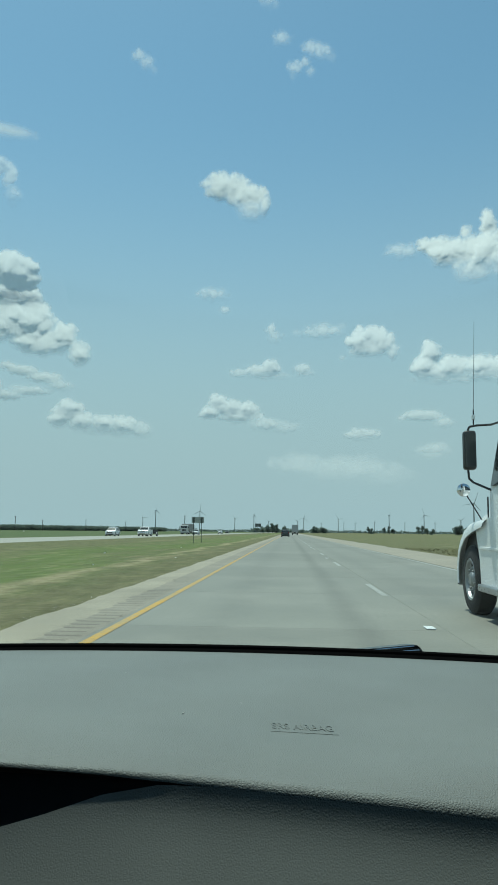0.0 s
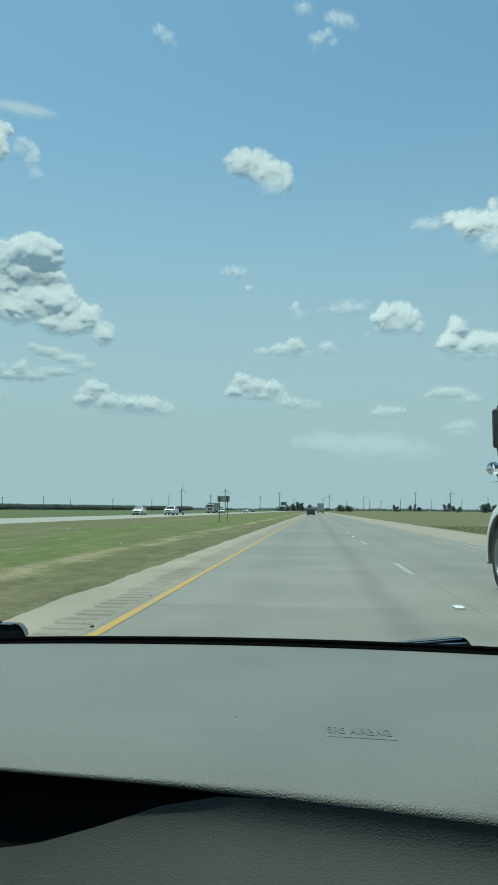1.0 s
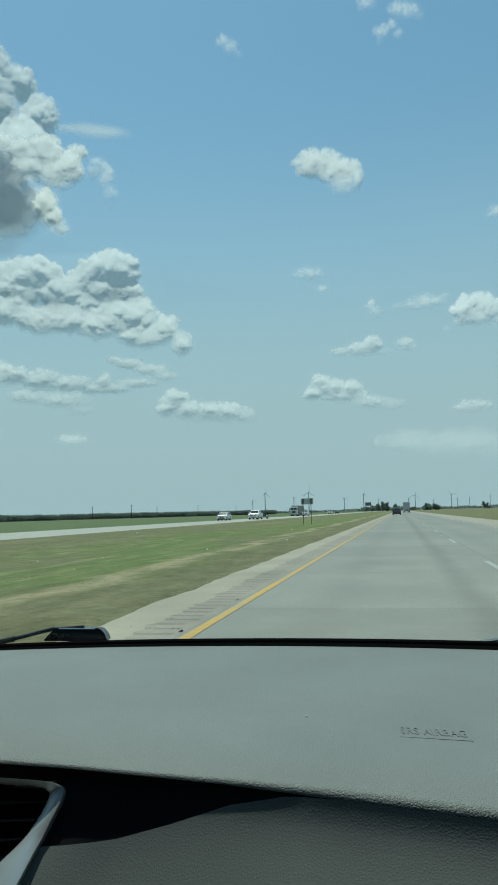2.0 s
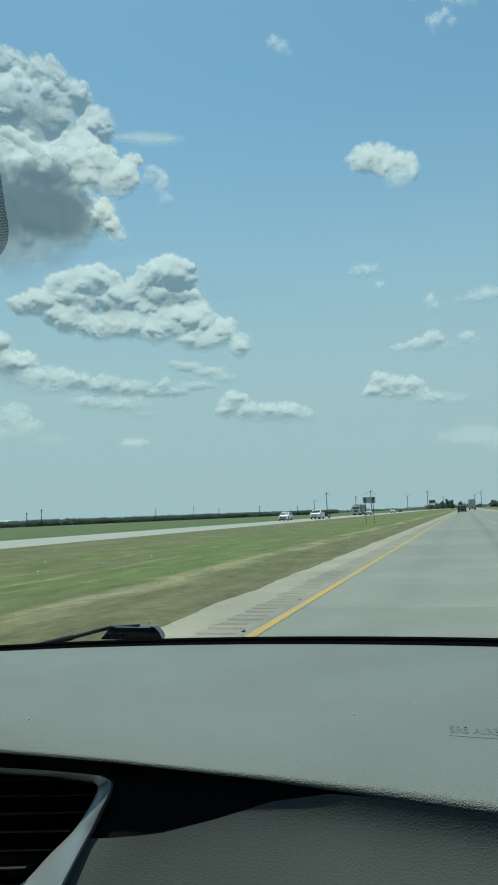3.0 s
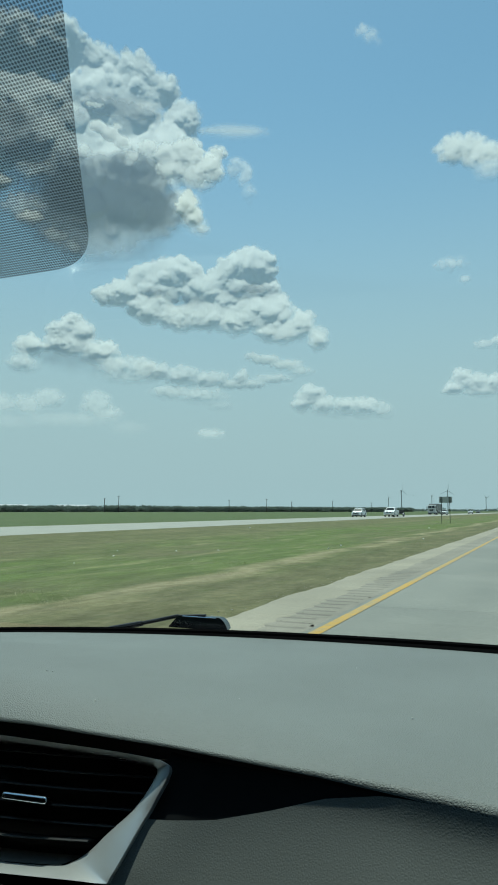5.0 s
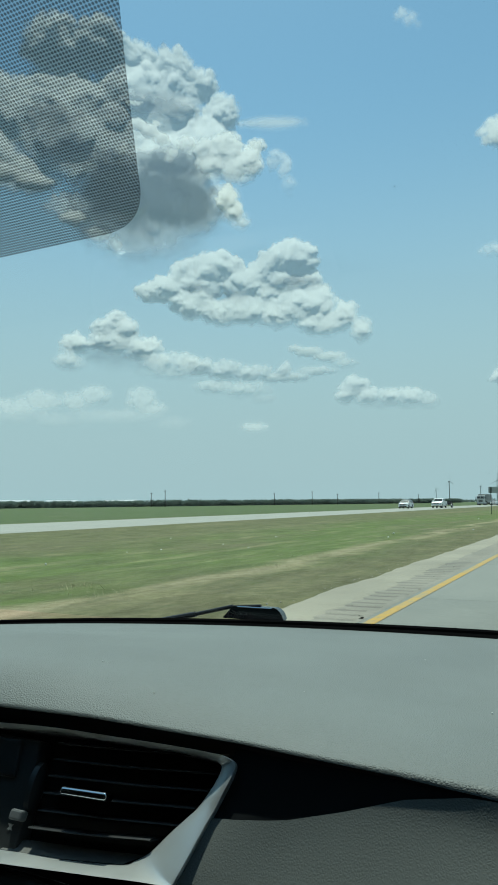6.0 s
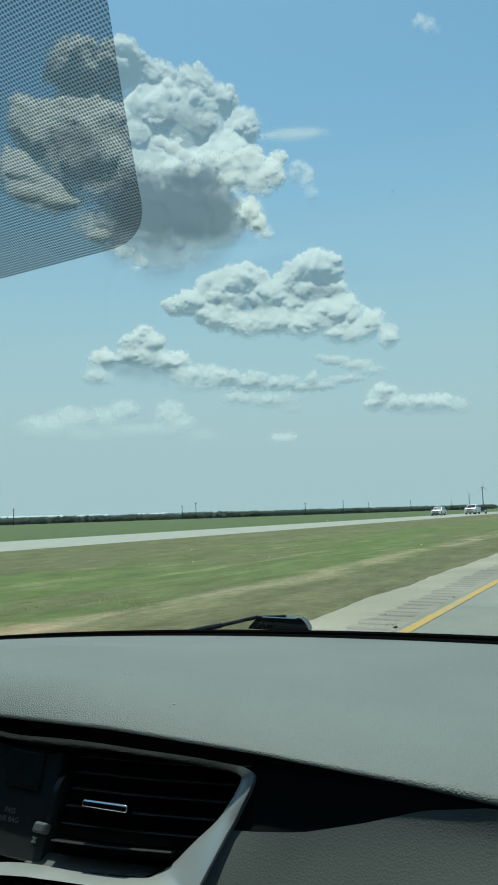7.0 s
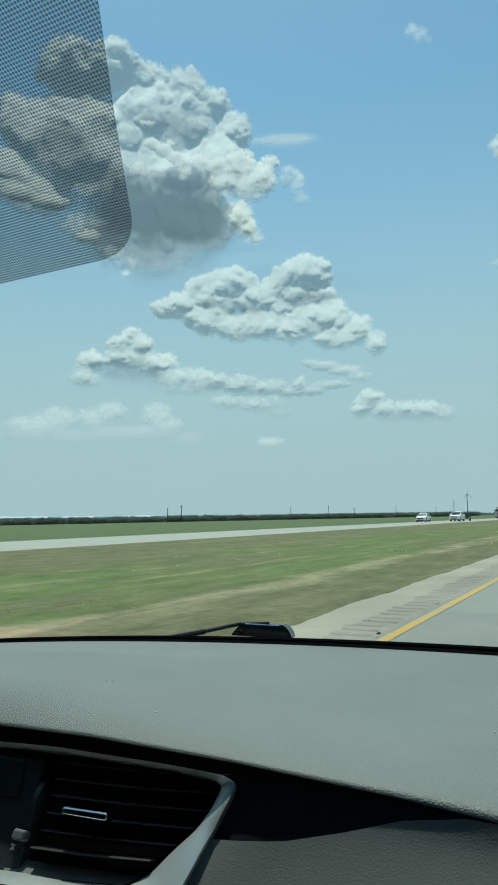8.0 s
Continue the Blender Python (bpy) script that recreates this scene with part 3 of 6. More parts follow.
cloud(((27.67, 16.4, 1.83, 0.53), (30.42, 17.19, 1.09, 0.39),), "soft grey shaded hollow", soft=1.6, rough=0.5, cell=0.08, flat=0.4, heap=3, knobby=0.03, blur=4, tilt=-12, far=2700, seed=49, deep=0.1, whole=heap_cloud, name="hollow", mist=SHADED_MIST)
cloud(((21.29, 12.14, 1.2, 0.36), (19.59, 11.68, 1.38, 0.41), (18.44, 11.12, 1.01, 0.41), (22.35, 12.42, 0.64, 0.27)), "thin white tail of cloud", flat=0.4, soft=1.08, far=3300, seed=30, blur=3)
knob_cloud = cloud(((36.97, 14.57, 0.74, 0.72), (37.69, 13.8, 1.04, 0.85), (36.17, 13.85, 1.06, 0.85), (37.02, 12.98, 1.97, 1.11), (34.83, 12.35, 1.59, 0.87), (40.07, 12.5, 1.19, 1), (40.57, 11.27, 1.27, 0.67), (33.5, 11.39, 1.61, 0.79), (31.49, 11.23, 1.62, 0.79), (32.38, 10.67, 2.69, 0.62)), "white cumulus with a knobbed crown and a grey foot", flat=0.15, soft=0.81, far=3600, seed=3, blur=3)
cloud(((36.77, 11.39, 2.10, 1.03), (38.07, 11.84, 1.21, 1.10), (35.25, 11.02, 1.32, 0.61),), "smooth grey shaded underside", soft=1.6, rough=0.4, cell=0.08, flat=0.55, heap=3, knobby=0.03, blur=4, tilt=-8, far=3200, seed=50, deep=0.1, whole=knob_cloud, name="underside", mist=SHADED_MIST)
cloud(((30.14, 11.04, 1.36, 0.62), (28.1, 10.76, 1.55, 0.72), (26.04, 10.52, 1.56, 0.63), (23.28, 10.71, 0.64, 0.54), (23.52, 10.17, 2.53, 0.41), (20.75, 10.61, 1.66, 0.36), (28.77, 9.41, 2.04, 0.54), (26.72, 9.16, 2.28, 0.63), (25.12, 8.4, 1.19, 0.41)), "ragged chain of white cumulus", flat=0.35, soft=1.22, far=3900, seed=31, blur=3)
cloud(((17.64, 9.21, 1.1, 0.77), (18.38, 8.5, 0.82, 0.63), (16.74, 8.38, 1.19, 0.68), (14.92, 8.34, 1.09, 0.67), (13.39, 8.22, 1.17, 0.72), (12.06, 7.82, 0.99, 0.53), (14.39, 7.7, 2.72, 0.36)), "small flat-bottomed cumulus low in the sky", flat=0.35, soft=0.94, far=4220, seed=4, blur=3)
cloud(((38.63, 8.7, 1.2, 0.72), (40.08, 8.21, 1.19, 0.63), (34.85, 8.39, 1.15, 0.96), (34.1, 7.52, 1.24, 0.61), (37.11, 7, 3.9, 0.56), (32.32, 6.48, 1.6, 0.49), (42.6, 8.2, 1.7, 0.7), (44.6, 7.2, 2.2, 0.9), (41.6, 6.7, 2.6, 0.5)), "pale hazy cloud bank low in the sky", flat=0.6, soft=1.2, far=4260, seed=5, tilt=38)
cloud(((25.81, 6.18, 1.18, 0.36),), "pale hazy scrap of cloud", flat=0.6, soft=1.1, far=4300, seed=32, tilt=44)
cloud(((5.89, 26.88, 1.2, 0.9), (4.6, 26.75, 1.38, 0.91), (3.64, 26.13, 1.57, 1.08), (3.29, 25.24, 1.2, 0.75), (2.25, 25.45, 0.55, 0.75), (6.99, 27.01, 0.64, 0.33), (2.36, 26.45, 0.46, 0.41)), "small bright white cumulus", soft=0.94, flat=0.05, far=2500, seed=6, heap=12, blur=3)
cloud(((5.73, 10.33, 0.78, 0.59), (6.49, 9.46, 0.73, 0.54), (4.8, 9.89, 1.1, 0.63), (3.37, 9.78, 0.92, 0.59), (4.1, 9.23, 1.84, 0.45), (1.89, 8.61, 1.38, 0.5), (0.32, 8.35, 1.19, 0.41)), "small white cumulus low in the sky", flat=0.3, soft=0.94, far=4340, seed=7, blur=3)
cloud(((1.51, 13.13, 0.78, 0.58), (2.53, 12.85, 1.11, 0.45), (4.05, 12.66, 0.83, 0.32), (1.83, 12.5, 2.07, 0.27)), "small white cumulus cloud", flat=0.35, soft=0.94, far=4100, seed=8, blur=3)
cloud(((-1.07, 13.04, 0.69, 0.4), (-1.31, 12.72, 0.83, 0.27)), "small white cumulus cloud", flat=0.45, soft=1.08, far=4140, seed=9, blur=3)
cloud(((-5.88, 14.99, 1, 0.88), (-6.78, 15.53, 1.08, 0.7), (-7.54, 15.02, 0.9, 0.78), (-5.51, 14.39, 0.64, 0.44), (-6.78, 14.53, 1.62, 0.61), (-8.34, 14.17, 0.4, 0.52), (-5.79, 16.13, 0.32, 0.26), (-4.24, 13.89, 0.32, 0.22)), "small rounded white cumulus", flat=0.2, soft=0.81, far=4180, seed=10, blur=3)
cloud(((-11.29, 14.04, 0.75, 0.77), (-10.75, 12.89, 0.88, 0.86), (-12.13, 12.48, 1.22, 0.68), (-13.2, 12.86, 1.21, 0.8), (-15.18, 12.66, 1.53, 0.91), (-16.94, 12.43, 1.51, 0.9), (-13.82, 11.97, 3.88, 0.38)), "long white cumulus with a raised end", flat=0.2, soft=0.81, far=4220, seed=11, blur=3)
cloud(((-11.64, 22.01, 1.06, 0.57), (-12.73, 21.51, 1.48, 0.97), (-14.37, 21.36, 1.55, 1.2), (-15.81, 21.21, 1.45, 1.59), (-17.38, 20.44, 1.68, 1.57), (-15.95, 23.19, 0.51, 1.02), (-14.28, 22.85, 0.43, 0.4), (-10.85, 22.48, 0.44, 0.29), (-14.85, 20.09, 1.72, 0.89)), "bright white heaped cumulus", soft=0.81, flat=0.08, far=2600, seed=12, blur=3)
cloud(((-10.13, 9.23, 1.06, 0.39), (-11.21, 9.2, 0.96, 0.39), (-12.27, 8.56, 0.78, 0.39), (-9.12, 9.08, 0.44, 0.22)), "thin pale scrap of cloud", flat=0.5, soft=1.08, far=4300, seed=13, blur=3)
cloud(((-4.57, 5.01, 4.04, 0.98), (-0.97, 5.55, 2.27, 0.72), (-7.67, 4.43, 2.66, 0.71)), "wide pale haze of cloud", flat=0.75, soft=1.3, far=4220, seed=25, tilt=44)
cloud(((-11.38, 6.39, 1.3, 0.6),), "pale haze of cloud", flat=0.7, soft=1.2, far=4260, seed=26, tilt=44)
cloud(((-1.84, 36.15, 0.81, 0.41), (-2.73, 35.76, 0.99, 0.46), (-3.51, 35.4, 0.46, 0.29)), "wisp of thin white cloud", soft=1.5, rough=0.9, cell=0.035, flat=0.42, blur=7, heap=4, deep=0.3, stretch=1.4, far=4340, seed=14)
cloud(((-0.37, 34.9, 0.7, 0.46), (-1.3, 35.27, 0.46, 0.29), (-0.17, 34.43, 0.35, 0.29), (-1.7, 34.57, 0.41, 0.35)), "wisp of thin white cloud", soft=1.5, rough=0.9, cell=0.035, flat=0.42, blur=7, heap=4, deep=0.3, stretch=1.4, far=4100, seed=15)
cloud(((2.06, 39.18, 0.9, 0.57), (1.41, 38.8, 0.51, 0.33)), "wisp of thin white cloud", soft=1.5, rough=0.9, cell=0.035, flat=0.42, blur=7, heap=4, deep=0.3, stretch=1.4, far=4140, seed=16)
cloud(((0.74, 36.7, 0.8, 0.46),), "wisp of thin white cloud", soft=1.5, rough=0.9, cell=0.035, flat=0.42, blur=7, heap=4, deep=0.3, stretch=1.4, far=4180, seed=17)
cloud(((13.06, 35.19, 0.68, 0.35), (12.37, 34.77, 0.68, 0.46), (11.82, 34.38, 0.35, 0.29)), "wisp of thin white cloud", soft=1.5, rough=0.9, cell=0.035, flat=0.42, blur=7, heap=4, deep=0.3, stretch=1.4, far=4220, seed=18)
cloud(((6.38, 18.82, 1.29, 0.52),), "wisp of thin white cloud", soft=1.5, rough=0.9, cell=0.035, flat=0.42, blur=7, heap=4, deep=0.3, stretch=1.4, far=4260, seed=19)
cloud(((1.53, 16.09, 0.39, 0.52), (1.15, 15.55, 0.65, 0.45)), "wisp of thin white cloud", soft=1.5, rough=0.9, cell=0.035, flat=0.42, blur=7, heap=4, deep=0.3, stretch=1.4, far=4300, seed=20)
cloud(((-2.68, 15.97, 2.07, 0.52),), "wisp of thin white cloud", soft=1.5, rough=0.9, cell=0.035, flat=0.42, blur=7, heap=4, deep=0.3, stretch=1.4, far=4340, seed=21)
cloud(((-9.26, 21.83, 1.49, 0.57),), "wisp of thin white cloud", soft=1.5, rough=0.9, cell=0.035, flat=0.42, blur=7, heap=4, deep=0.3, stretch=1.4, far=4100, seed=22)
cloud(((-5.82, 7.78, 1.44, 0.45),), "wisp of thin white cloud", soft=1.5, rough=0.9, cell=0.035, flat=0.42, blur=7, heap=4, deep=0.3, stretch=1.4, far=4140, seed=23)
cloud(((5.41, 17.61, 0.45, 0.32),), "wisp of thin white cloud", soft=1.5, rough=0.9, cell=0.035, flat=0.42, blur=7, heap=4, deep=0.3, stretch=1.4, far=4180, seed=24)
cloud(((23.77, 26.6, 0.8, 0.68), (23.06, 26.05, 0.61, 0.86), (22.58, 24.76, 0.55, 1.12), (23.29, 26.76, 0.61, 0.49)), "wisp of thin white cloud", soft=1.5, rough=0.9, cell=0.035, flat=0.42, blur=7, heap=4, deep=0.3, stretch=1.4, far=4300, seed=27)
cloud(((23.97, 29.04, 2.84, 0.46),), "thin streak of cirrus", soft=1.4, rough=0.3, cell=0.07, flat=0.35, stretch=5, deep=0.1, far=3400, seed=28)
cloud(((26.11, 29.1, 1.25, 0.25),), "thin streak of cirrus", soft=1.4, rough=0.3, cell=0.07, flat=0.8, stretch=5, deep=0.1, far=3400, seed=29)

# ---- our car: dashboard, windshield, cabin ----
def V(x, y, z):
    return Vector((x, y, EYE + z))


car = thing("car", "grey-trimmed car cabin with leather-grained dashboard and windshield", "car")


def pad_base(x):
    return -0.1745 - 0.045 * (x + 0.1) ** 2


def pad_mid(x):
    return -0.188 - 0.062 * max(min(x, 0.5), -0.5) + 0.008 * max(0, -x - 0.5) + 0.06 * max(0, x - 0.06)


def pad_edge(x):
    return lerp_table(x, ((-1.2, -0.197), (-0.6, -0.1845), (-0.43, -0.1805), (-0.28, -0.183), (-0.15, -0.1895), (-0.05, -0.198), (0.05, -0.206), (0.16, -0.216), (0.45, -0.242)))


LIP = 0.578


def lip_roll(x):
    """How strongly the lip rolls under: it dies away towards the door."""
    return lerp_table(x, ((-0.25, 1.0), (-0.16, 0.5), (-0.08, 0.0), (0.42, 0.0)))


def fillet(x):
    """The radius by which the lip rounds over into the panel below."""
    return lerp_table(x, ((-0.26, 0.002), (-0.16, 0.003), (-0.05, 0.006), (0.42, 0.007)))


def pad_point(x, v):
    """v: 0 at the glass, 1 at the lip, past 1 under it."""
    far, mid = 1.10, 0.665
    if v < 0.7:
        k = v / 0.7
        s = k * k * (3 - 2 * k)
        return V(x, far + (mid - far) * k, pad_base(x) * (1 - s) + pad_mid(x) * s)
    if v <= 1:
        k = (v - 0.7) / 0.3
        y, r, under = mid + (LIP - mid) * k, fillet(x), min(fillet(x), 0.005)
        u = min(1.0, max(0.0, (LIP + r - y) / r))
        return V(x, y, pad_mid(x) + (pad_edge(x) + r + 0.2 * under - 0.001 - pad_mid(x)) * k ** 2.6 - r * (1 - math.sqrt(1 - u * u)))
    k = (v - 1) / 0.2
    a, roll = k * math.pi, lip_roll(x)
    return V(x, LIP + roll * (0.020 * k - 0.003 * math.sin(a)), pad_edge(x) + 0.2 * min(fillet(x), 0.005) - 0.001 - roll * 0.006 * k)


us = span(-1.48, 0.42, 108)
dashboard = part("dashboard", surface(pad_point, us, span(0, 0.7, 22)[:-1] + span(0.7, 0.8, 5)[:-1] + span(0.8, 0.99, 24) + [0.994, 0.997, 0.999, 1.0] + span(1.02, 1.2, 9)), PAD, car, "grey leather-grained dashboard top pad", True)


# near-black, for the strip that paints the lip's shade on the panel
LIP_SHADE = plain("lip_shade_black", (0.010, 0.011, 0.012), 0.6, spec=0.25)


def off(x):
    """How far the lower panel starts in under the lip."""
    return lerp_table(x, ((-0.5, 0.004), (-0.30, 0.0028), (-0.22, 0.0014), (-0.16, 0.0004), (-0.11, 0.0), (-0.05, -0.0005), (0.42, -0.0005)))


def panel_point(u, v):
    """v: depth below the lip."""
    left = -0.283 - 0.31 * v - 0.05 * max(0.0, v - 0.01)
    x = left + (0.42 - left) * u
    e = pad_edge(x)
    bend, a = 0.09, 0.022
    near = -0.238 * v - 0.54 * (v - bend * (1 - math.exp(-v / bend)))
    # towards the door the panel drops steeply under the lip and then swells out
    far = -0.228 * v - 0.42 * (v - a * 0.886 * math.erf(v / a))
    k = lerp_table(x, ((-0.24, 0.0), (-0.08, 1.0)))
    y = LIP + off(x) + near * (1 - k) + far * k
    # beside the outlet the panel swells out to meet the surround
    meet = 0.010 * min(1, max(0, (v - 0.035) / 0.05)) * max(0, 1 - (x - left) / 0.07) ** 2
    return V(x, y - 0.894 * meet, e - 0.001 - 0.006 * lip_roll(x) + 0.2 * min(fillet(x), 0.005) - v + 0.447 * meet)


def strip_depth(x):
    """How far the black painted shade reaches down below the lip."""
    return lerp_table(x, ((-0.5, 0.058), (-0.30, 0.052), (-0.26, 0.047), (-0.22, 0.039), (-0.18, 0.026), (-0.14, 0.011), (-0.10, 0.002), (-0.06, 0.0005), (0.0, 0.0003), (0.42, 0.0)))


def below(u, t):
    x = -0.283 + (0.42 + 0.283) * u
    d = strip_depth(x) + t - lerp_table(x, ((-0.12, 0.0), (-0.06, 0.0008)))
    return panel_point(u, d)


def lip_shade(u, t):
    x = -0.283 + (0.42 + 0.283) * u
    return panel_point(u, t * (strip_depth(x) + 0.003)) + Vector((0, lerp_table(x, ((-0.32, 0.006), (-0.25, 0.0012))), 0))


# a black strip stands in for the shadow that the lip throws
part("lip_shade", surface(lip_shade, span(0, 1, 90), span(0, 1, 8)), LIP_SHADE, car, "smooth black strip for the shade below the lip", True)
part("lower_panel", surface(below, span(0, 1, 90), [0.0, 0.004, 0.008, 0.014, 0.02] + span(0.03, 0.30, 28)), PANEL, car, "dark grey grained panel below the dashboard lip", True)

# the air outlet, laid out on a leaning plane: x across, s down the slope
VO, VS, VN = Vector((0, 0.583, EYE - 0.1973)), Vector((0, -0.447, -0.894)), Vector((0, -0.894, 0.447))


def on_vent(x, s, h=0.0):
    return VO + Vector((x * 0.987, 0, 0)) + VS * (s * 0.987) + VN * h


def smooth_loop(points, n=6):
    """A closed loop through the points, with rounded corners."""
    out = []
    m = len(points)
    for i in range(m):
        p0, p1, p2, p3 = (Vector(points[(i + k) % m]).to_2d() for k in (-1, 0, 1, 2))
        for k in range(n):
            t = k / n
            out.append(0.5 * ((2 * p1) + (p2 - p0) * t + (2 * p0 - 5 * p1 + 4 * p2 - p3) * t * t + (3 * p1 - p0 - 3 * p2 + p3) * t ** 3))
    return out


OUTER = ((-0.66, 0.012), (-0.542, 0.0035), (-0.473, 0.0), (-0.408, -0.0007), (-0.349, -0.0012), (-0.305, -0.0004), (-0.291, 0.0013), (-0.2835, 0.0054), (-0.2845, 0.0148), (-0.290, 0.0293), (-0.2963, 0.049), (-0.3011, 0.072), (-0.3063, 0.0935), (-0.312, 0.0975), (-0.345, 0.1005), (-0.387, 0.1047), (-0.473, 0.113), (-0.66, 0.131))
INNER = ((-0.66, 0.018), (-0.543, 0.0070), (-0.4742, 0.0036), (-0.41, 0.0026), (-0.3505, 0.0026), (-0.3114, 0.004), (-0.3024, 0.0062), (-0.2994, 0.0103), (-0.3034, 0.0224), (-0.309, 0.033), (-0.3160, 0.0430), (-0.334, 0.0618), (-0.3482, 0.0781), (-0.3616, 0.0878), (-0.3764, 0.0937), (-0.4357, 0.1005), (-0.498, 0.105), (-0.66, 0.122))
outlet = part("air_vent", box(-0.66, -0.29, 0.0, 0.004, -0.004, 0.11, m=Matrix(((1, 0, 0, 0), (0, VN.y, VS.y, VO.y - VN.y * 0.035), (0, VN.z, VS.z, VO.z - VN.z * 0.035), (0, 0, 0, 1)))), BLACK, car, "black air outlet in a satin silver surround")


def ring(outer, inner, heights):
    """A surround: the rims of two loops, joined over a rounded crown."""
    bm = bmesh.new()
    oo, ii = smooth_loop(outer), smooth_loop(inner)
    loops = []
    for w, h in heights:
        # the lower limb sinks in towards the slats, so that its face looks up
        row = []
        for a, b in zip(oo, ii):
            k = min(1, max(0, (a.y - 0.04) / 0.05))
            c = a * (1 - w) + b * w
            row.append(bm.verts.new(on_vent(c.x * (1 + 0.0137 * k), c.y, h + k * (0.018 * (1 - w) - 0.008))))
        loops.append(row)
    n = len(oo)
    for a, b in zip(loops, loops[1:]):
        for k in range(n):
            bm.faces.new((a[k], a[(k + 1) % n], b[(k + 1) % n], b[k]))
    return bm


part("surround", ring(OUTER, INNER, ((0.3, -0.03), (0, 0.0035), (0.03, 0.0048), (0.08, 0.005), (0.86, 0.0), (0.93, -0.001), (0.97, -0.0025), (1, -0.006), (1, -0.034))), SATIN, outlet, "satin silver surround", True)
SLOT_L = -0.478
SLAT = plain("slat_plastic", (0.020, 0.021, 0.022), 0.45, spec=0.4)


def slat_right(s):
    return lerp_table(s, ((0.0, -0.306), (0.014, -0.304), (0.03, -0.311), (0.045, -0.320), (0.06, -0.331), (0.075, -0.350), (0.085, -0.39)))


for k, s in enumerate((0.012, 0.026, 0.040, 0.0545, 0.069, 0.0835)):
    s1 = s - 0.012
    xr = slat_right(s1 + 0.004)
    bm = bmesh.new()
    sink = 0.005 if k == 5 else 0.011
    prof = ((0.001, 0.0), (0.0, 0.0012), (-0.018, 0.0045), (-0.018, 0.003), (-0.001, -0.0006))
    ends = []
    for x, sl, drop in ((SLOT_L, s, 0.0), ((SLOT_L + xr) / 2, (s + s1) / 2, 0.001), (xr, s1, 0.0)):
        ends.append([bm.verts.new(on_vent(x, sl + drop - b, h - sink)) for h, b in prof])
    for a, b in zip(ends, ends[1:]):
        for q in range(len(prof)):
            bm.faces.new((a[q], a[(q + 1) % 5], b[(q + 1) % 5], b[q]))
    bm.faces.new(ends[0])
    bm.faces.new(ends[-1][::-1])
    part("slat", bm, SLAT, outlet)
ledge = sheet([on_vent(*q) for q in ((-0.507, 0.105, -0.0105), (-0.442, 0.1005, -0.0105), (-0.377, 0.093, -0.0105), (-0.363, 0.083, -0.021), (-0.404, 0.087, -0.021), (-0.496, 0.094, -0.021))], [(0, 1, 4, 5), (1, 2, 3, 4)])
part("ledge", ledge, plain("grey_ledge", (0.12, 0.118, 0.108), 0.5), outlet, "dull grey ledge under the slats")
tab = box(-0.0245, 0.0245, -0.0035, 0.0035, -0.006, 0.007, 0.0028, seg=3)
tab.transform(Matrix(((1, 0, 0, -0.417), (0, VS.y, VN.y, VO.y + VS.y * 0.0475), (0, VS.z, VN.z, VO.z + VS.z * 0.0475), (0, 0, 0, 1))) @ Matrix.Rotation(radians(-2.5), 4, "Z"))
part("vent_tab", tab, CHROME, outlet, "polished chrome vent tab", True)


def vent_box(name, x0, x1, s0, s1, h0, h1, bevel, mat, label="", parent=None, skew=0.0):
    bm = box(x0, x1, s0, s1, h0, h1, bevel)
    for v in bm.verts:
        v.co = on_vent(v.co.x + skew * (v.co.y - s0), v.co.y, v.co.z)
    return part(name, bm, mat, parent or car, label)


CONSOLE = plain("console_plastic", (0.034, 0.037, 0.038), 0.42, bump=0.1, bscale=700)
PRINT = plain("grey_print", (0.22, 0.23, 0.225), 0.6)
console = vent_box("centre_console", -0.66, -0.5, 0.012, 0.105, -0.030, -0.012, 0.002, CONSOLE, "dark plastic centre console face beside the air outlet", skew=0.1)
vent_box("hazard_button", -0.566, -0.520, 0.014, 0.048, -0.014, -0.008, 0.003, BLACK, "black hazard light button", console, skew=0.16)
tri = sheet([on_vent(-0.545, 0.024, -0.007), on_vent(-0.551, 0.035, -0.007), on_vent(-0.539, 0.034, -0.007), on_vent(-0.545, 0.0265, -0.0068), on_vent(-0.5487, 0.0335, -0.0068), on_vent(-0.5415, 0.033, -0.0068)], [(0, 1, 4, 3), (1, 2, 5, 4), (2, 0, 3, 5)])
part("hazard_mark", tri, plain("dull_red", (0.05, 0.008, 0.007), 0.5), console, "dull red triangle")
wheelbm = lathe(((-0.004, 0.012), (-0.003, 0.014), (0.003, 0.014), (0.004, 0.012)), 28)
for v in wheelbm.verts:
    v.co = on_vent(-0.494 + v.co.x + 0.12 * v.co.z, 0.052 + v.co.y * 1.6, v.co.z * 0.8 - 0.018)
part("thumbwheel", wheelbm, CONSOLE, console, "", True)
vent_box("lever", -0.503, -0.489, 0.0715, 0.0805, -0.014, -0.004, 0.002, plain("grey_plastic", (0.16, 0.165, 0.165), 0.5), "grey sliding lever", console, skew=-0.1)
vent_box("console_edge", -0.66, -0.315, 0.118, 0.17, -0.03, 0.004, 0.004, plain("dull_console_edge", (0.055, 0.058, 0.058), 0.5, bump=0.2, bscale=900), "dark edge below the silver surround", console)


def words(name, body, size, mat, m, parent, depth=0.0004, label=""):
    cu = bpy.data.curves.new(name, "FONT")
    cu.body, cu.size, cu.align_x, cu.align_y, cu.extrude = body, size, "CENTER", "CENTER", depth
    tmp = bpy.data.objects.new(name, cu)
    me = bpy.data.meshes.new_from_object(tmp)
    bpy.data.objects.remove(tmp)
    bpy.data.curves.remove(cu)
    me.transform(m)
    me.materials.append(mat)
    ob = new(name, me)
    ob.parent = parent
    return tagged(ob, label)


